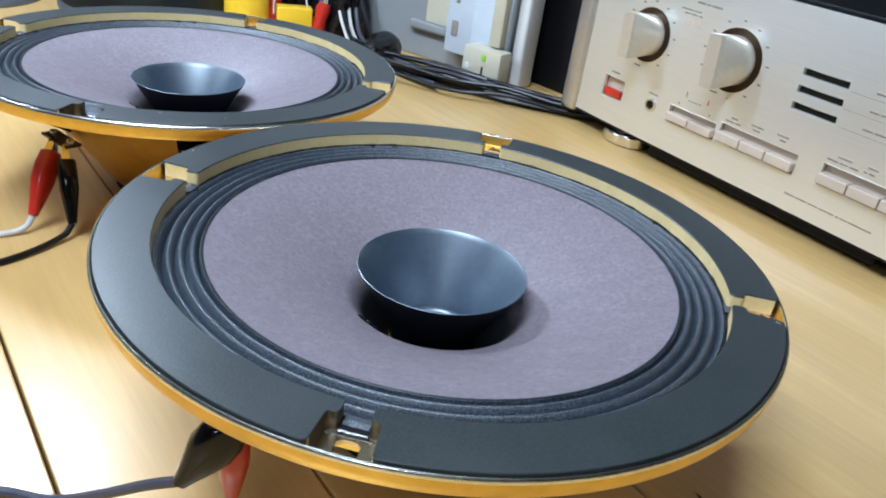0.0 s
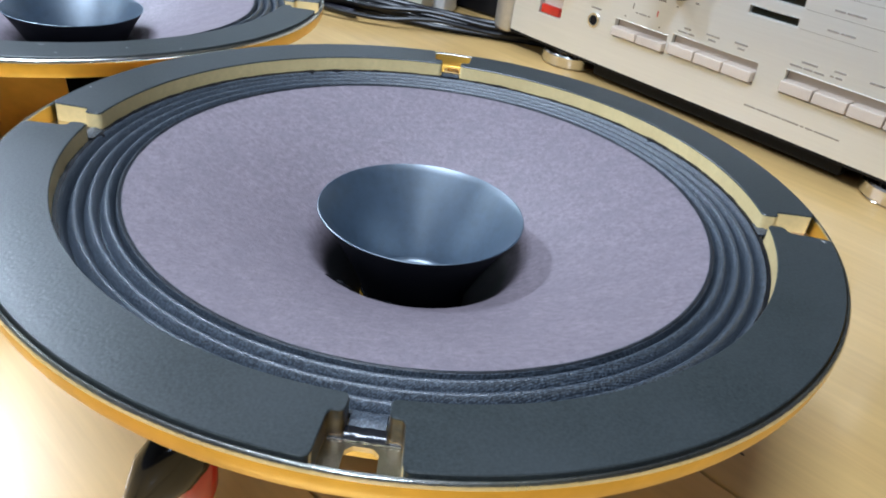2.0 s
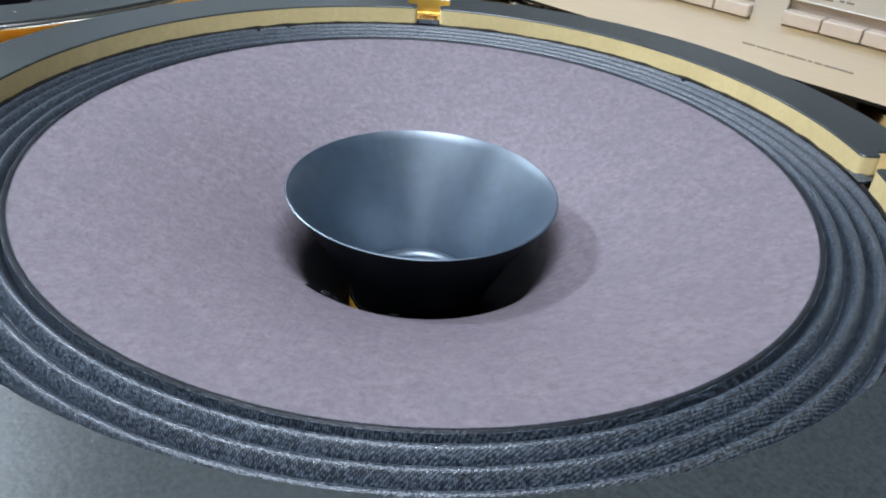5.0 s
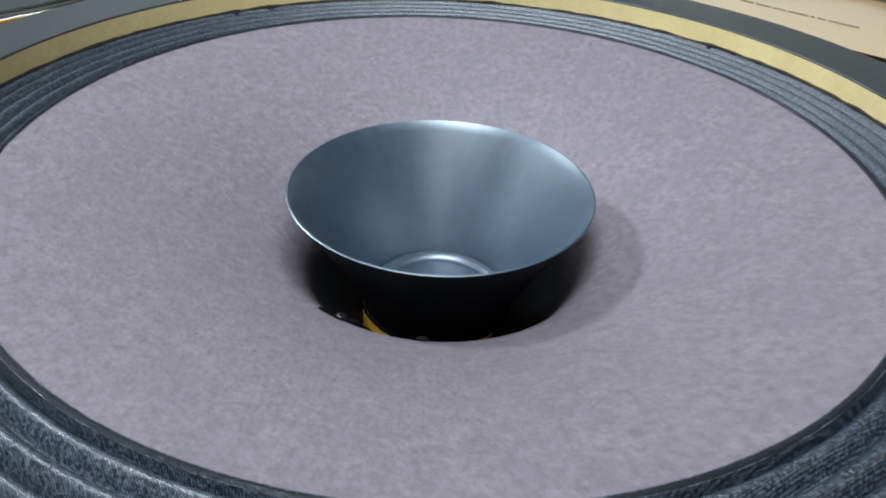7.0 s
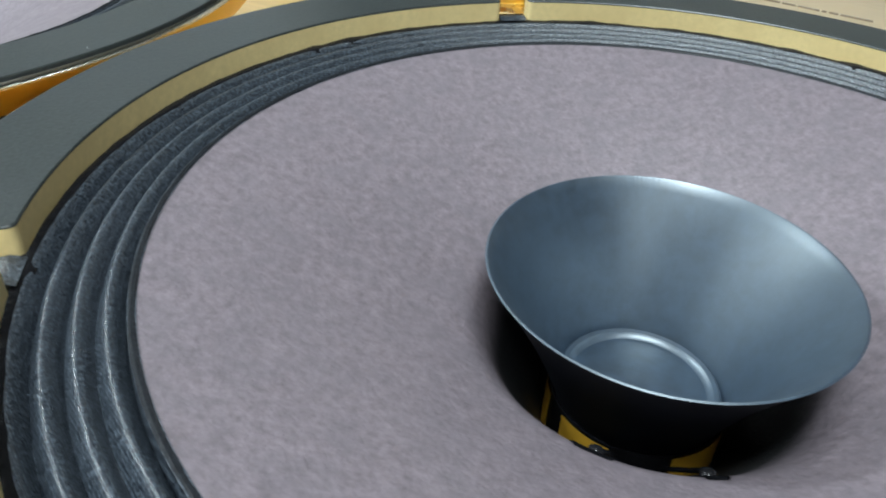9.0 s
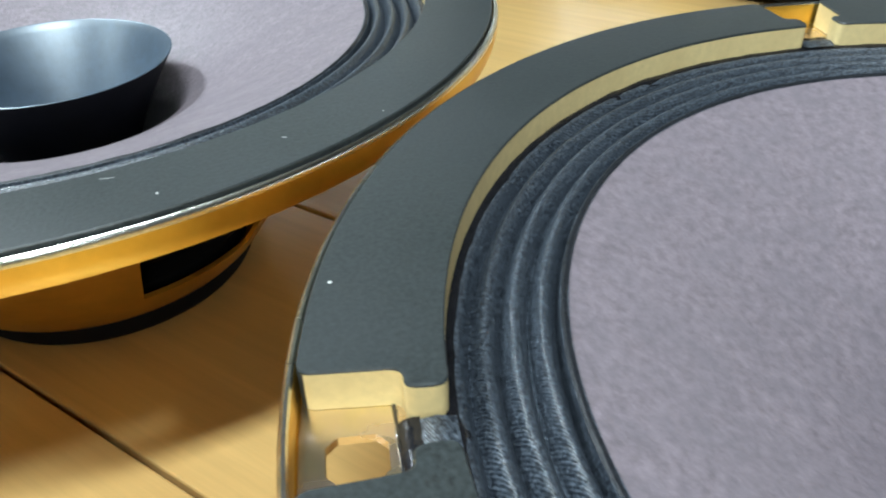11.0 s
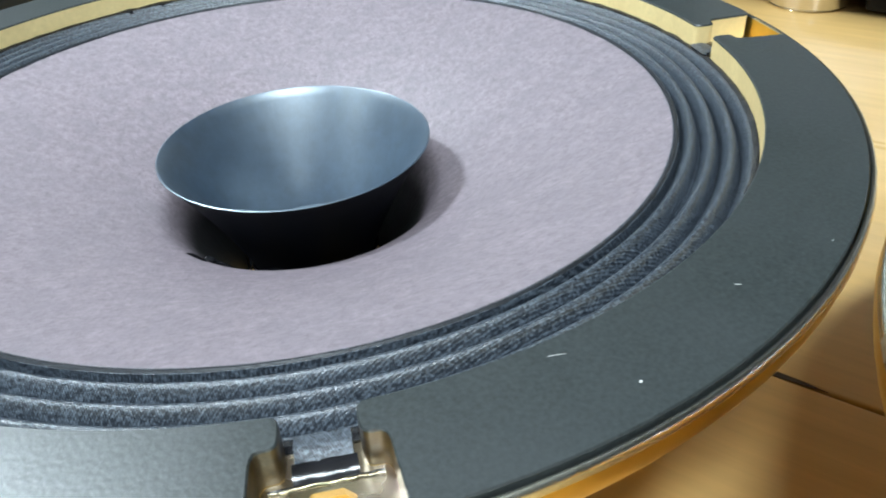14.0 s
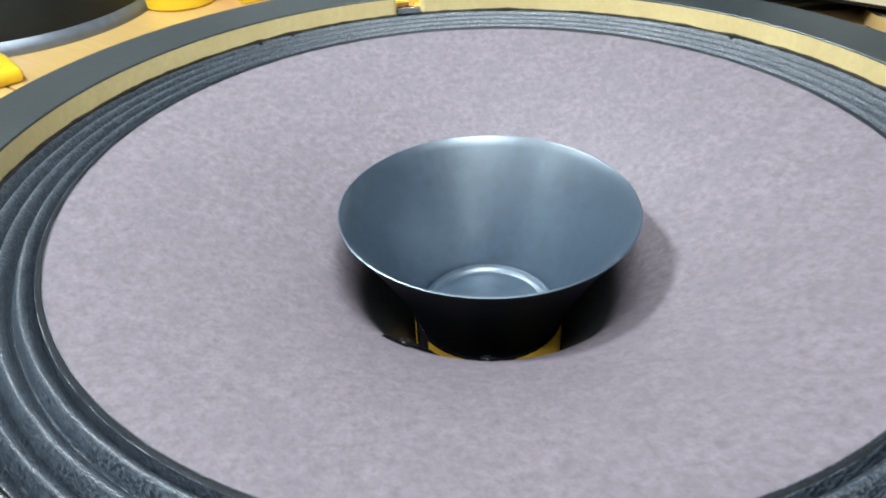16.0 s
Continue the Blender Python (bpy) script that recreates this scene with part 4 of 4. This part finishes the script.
part("round_hole", lathe([(0.0, 0.0008), (0.0035, 0.0006), (0.0040, -0.001)], 20), WHITEP, body, m=pose(-0.021, 0, 0.024, 90))

block("white_case", BACK, (0.206, 0.2225, -0.014, 0.022, 0.0, 0.34), WHITEP, "narrow white plastic case standing upright", "case", 0.004)
note = block("note_card", BACK, (0.058, 0.096, -0.0035, -0.0004, 0.0502, 0.14), IVORY, "ivory card standing on a small ledge", "card", 0.001)
part("blue_mark", box(0.062, 0.073, -0.0045, -0.0034, 0.090, 0.12), BLUE, note, "blue print block", smooth=False)


def black_housing():
    """Black upright housing with a bulged front edge."""
    ob = empty("black_housing", pose(0.232, 0.592, 0, 0, 0, -52), "glossy black upright housing beside the amplifier", "speaker")
    outline = rounded([(-0.148, 0.0, 1), (0.010, 0.0, 1), (0.010, 0.10, 1), (-0.148, 0.10, 1)], 0.014, 6)
    bm = bmesh.new()
    levels = [i / 12 for i in range(13)]
    rings = []
    for t in levels:
        lean = 0.030 * t * t
        rings.append([bm.verts.new((x + (lean if x < -0.05 else 0) - (0.006 * math.sin(math.pi * t) if x < -0.05 else 0), y, 0.004 + 0.38 * t)) for x, y in outline])
    k = len(outline)
    for p, q in zip(rings, rings[1:]):
        for i in range(k):
            bm.faces.new((p[i], p[(i + 1) % k], q[(i + 1) % k], q[i]))
    bm.faces.new(rings[0])
    bm.faces.new(rings[-1])
    part("shell", bm, BLACK, ob)
    part("base", prism(rounded([(-0.142, 0.004, 1), (0.006, 0.004, 1), (0.006, 0.096, 1), (-0.142, 0.096, 1)], 0.012, 5), 0.0, 0.0039), BOOTBLACK, ob)
    part("side_knob", lathe([(0.0, 0.006), (0.004, 0.005), (0.005, 0.0), (0.005, -0.002)], 24), PRINT, ob, m=pose(-0.030, -0.001, 0.026, 90))


black_housing()


def pouch(x, y, sx, sy, sz, mat, label, seed):
    """Crumpled soft bag that rests on the desk."""
    bm = bmesh.new()
    bmesh.ops.create_icosphere(bm, subdivisions=4, radius=1)
    for v in bm.verts:
        q = v.co.copy()
        v.co *= 1 + 0.22 * noise.noise(q * 1.7 + Vector((seed, 0, 0))) + 0.10 * noise.noise(q * 4.5 + Vector((0, seed, 0)))
        v.co = Vector((v.co.x * sx, v.co.y * sy, max(0.0, (v.co.z + 0.75) * sz)))
    ob = part("bag", bm, mat, m=pose(x, y, 0, 0, 0, 25 * seed))
    return tagged(ob, label, "bag")


pouch(-0.085, 0.790, 0.030, 0.026, 0.055, BOOTBLACK, "crumpled black plastic bag at the back", 1)
pouch(-0.150, 0.870, 0.045, 0.035, 0.060, BOOTBLACK, "crumpled black plastic bag behind the tools", 2)
pouch(-0.030, 0.700, 0.040, 0.022, 0.020, CABLE, "black coiled cloth among the cables", 3)


def tub(x, y, r, h, label):
    """Dark round shell with a bare metal rim at its foot."""
    t = empty("round_tub", pose(x, y, 0), label, "tub", group="dark round tubs")
    part("shell", lathe([(0.0, h), (r * 0.55, h), (r * 0.80, h - 0.006), (r * 0.90, h - 0.020), (r * 0.955, h * 0.5), (r * 0.97, 0.018), (r * 0.97, 0.0105)], 96), DARKGREY, t)
    part("rim", lathe([(r * 0.92, 0.0), (r, 0.0), (r * 1.005, 0.003), (r, 0.006), (r * 0.975, 0.0104), (r * 0.92, 0.0104)], 96, closed=True), STEELBLUE, t, "bare grey metal rim")
    part("lid_ring", lathe([(r * 0.50, h + 0.0002), (r * 0.52, h + 0.003), (r * 0.56, h + 0.003), (r * 0.58, h + 0.0002)], 96), BLACK, t)


tub(-0.365, 0.835, 0.125, 0.085, "dark grey round tub with a bare metal rim on the desk")
tub(-0.620, 0.800, 0.110, 0.085, "dark grey round tub standing behind the drivers")

jar = empty("yellow_jar", pose(-0.225, 0.790, 0), "yellow plastic jar with a ribbed wall", "jar")
part("body", lathe([(0.0, 0.0), (0.029, 0.0), (0.031, 0.002), (0.031, 0.060), (0.029, 0.066), (0.026, 0.068), (0.026, 0.080)], 64), YELLOW, jar)
part("cap", lathe([(0.0, 0.100), (0.024, 0.100), (0.0275, 0.097), (0.0275, 0.0805), (0.0, 0.0805)], 64), YELLOW, jar)

bag = block("orange_packet", pose(-0.395, 0.655, 0, 0, 0, 20), (-0.05, 0.05, -0.022, 0.022, 0.0, 0.012), YELLOW, "flat orange-yellow packet lying on the desk", "packet", 0.005)
sq = empty("yellow_capacitor", pose(-0.155, 0.770, 0, 0, 0, 12), "small yellow box capacitor with a white wire loop", "capacitor")
part("body", box(-0.026, 0.022, -0.012, 0.012, 0.0, 0.042, bevel=0.002), YELLOW, sq)
part("wire_loop", tube([(-0.030, 0, 0.030), (-0.028, -0.004, 0.052), (-0.010, -0.006, 0.062), (0.010, 0.0, 0.060), (0.016, 0.0, 0.0418)], 0.0014, 8, 8), CABLEW, sq, "white wire loop")
for i, (x, y, h, mat, lab) in enumerate(((-0.190, 0.800, 0.065, RED, "red plastic tool handle standing at the back"), (-0.172, 0.830, 0.080, BOOTBLACK, "black plastic tool handle standing at the back"), (-0.120, 0.800, 0.075, BLUE, "blue plastic tool handle standing at the back"), (-0.205, 0.840, 0.075, RED, "red plastic tool handle standing at the back"), (-0.100, 0.772, 0.070, BOOTBLACK, "black plastic tool handle standing at the back"), (-0.128, 0.776, 0.052, RED, "short red plastic tool handle standing at the back"))):
    t = empty("tool_handle", pose(x, y, 0, 4 * (i - 1), 3, 10 * i), lab, "tool", group="tool handles")
    part("grip", lathe([(0.0, 0.001), (0.008, 0.001), (0.011, 0.004), (0.0105, h * 0.45), (0.0085, h * 0.6), (0.011, h * 0.85), (0.008, h), (0.0, h + 0.002)], 24), mat, t)
    part("collar", lathe([(0.0, h + 0.0115), (0.0045, h + 0.0115), (0.005, h + 0.002), (0.0, h + 0.002)], 20), CHROME, t)

rnd = random.Random(5)
for i in range(5):
    o = 0.010 * i
    pts = [(-0.150 + o, 0.86, 0.10 - 0.01 * i), (-0.112 + o, 0.79, 0.075), (-0.090 + o, 0.73, 0.030 - 0.003 * i), (-0.055 + o, 0.68 - 0.012 * i, 0.006), (0.00 + o, 0.640 - 0.014 * i, 0.005)]
    cable([(x + rnd.uniform(-.006, .006), y + rnd.uniform(-.01, .01), z) for x, y, z in pts], rnd.choice((0.0024, 0.003)), (CABLEW, CABLE, CABLEW, CABLEG, CABLE)[i], ("white cable hanging down to the desk", "black cable hanging down to the desk")[i in (1, 4)] if i != 3 else "grey cable hanging down to the desk")
for i in range(11):
    off = rnd.uniform(-0.045, 0.05)
    lift = 0.003 + 0.0055 * (i % 3)
    pts = [(-0.10 + rnd.uniform(-.03, .02), 0.70 + off, lift + 0.004), (-0.03, 0.645 + off * 0.8 + rnd.uniform(-.012, .012), lift + rnd.uniform(0, .008)),
           (0.05, 0.605 + off * 0.7 + rnd.uniform(-.012, .012), lift + rnd.uniform(0, .010)), (0.115, 0.575 + off * 0.5 + rnd.uniform(-.01, .01), lift + rnd.uniform(0, .006)),
           (0.175, 0.548 + off * 0.35, lift), (0.225, 0.530 + off * 0.25, lift), (0.30, 0.50 + off * 0.25, min(lift, 0.010))]
    mat = (CABLE, CABLE, CABLE, CABLE, CABLEG, CABLE, CABLEW, CABLE, CABLE, CABLE, CABLE)[i]
    cable(pts, rnd.uniform(0.0022, 0.0038), mat, "white cable in a bundle at the back of the desk" if mat is CABLEW else "dark cable in a bundle at the back of the desk")
plug = empty("cable_plug", pose(-0.052, 0.690, 0.012, 0, 8, -35), "black plug with a yellow sleeve among the cables", "plug")
part("body", lathe([(0.0, 0.0), (0.007, 0.0), (0.008, 0.002), (0.008, 0.045), (0.005, 0.052), (0.0, 0.052)], 24), BOOTBLACK, plug, m=pose(0, 0, 0, 0, 90, 0))
part("sleeve", lathe([(0.0, 0.0), (0.0075, 0.0), (0.0080, 0.002), (0.0080, 0.026), (0.0, 0.026)], 24), YELLOW, plug, "yellow sleeve", m=pose(0.0525, 0, 0, 0, 90, 0))
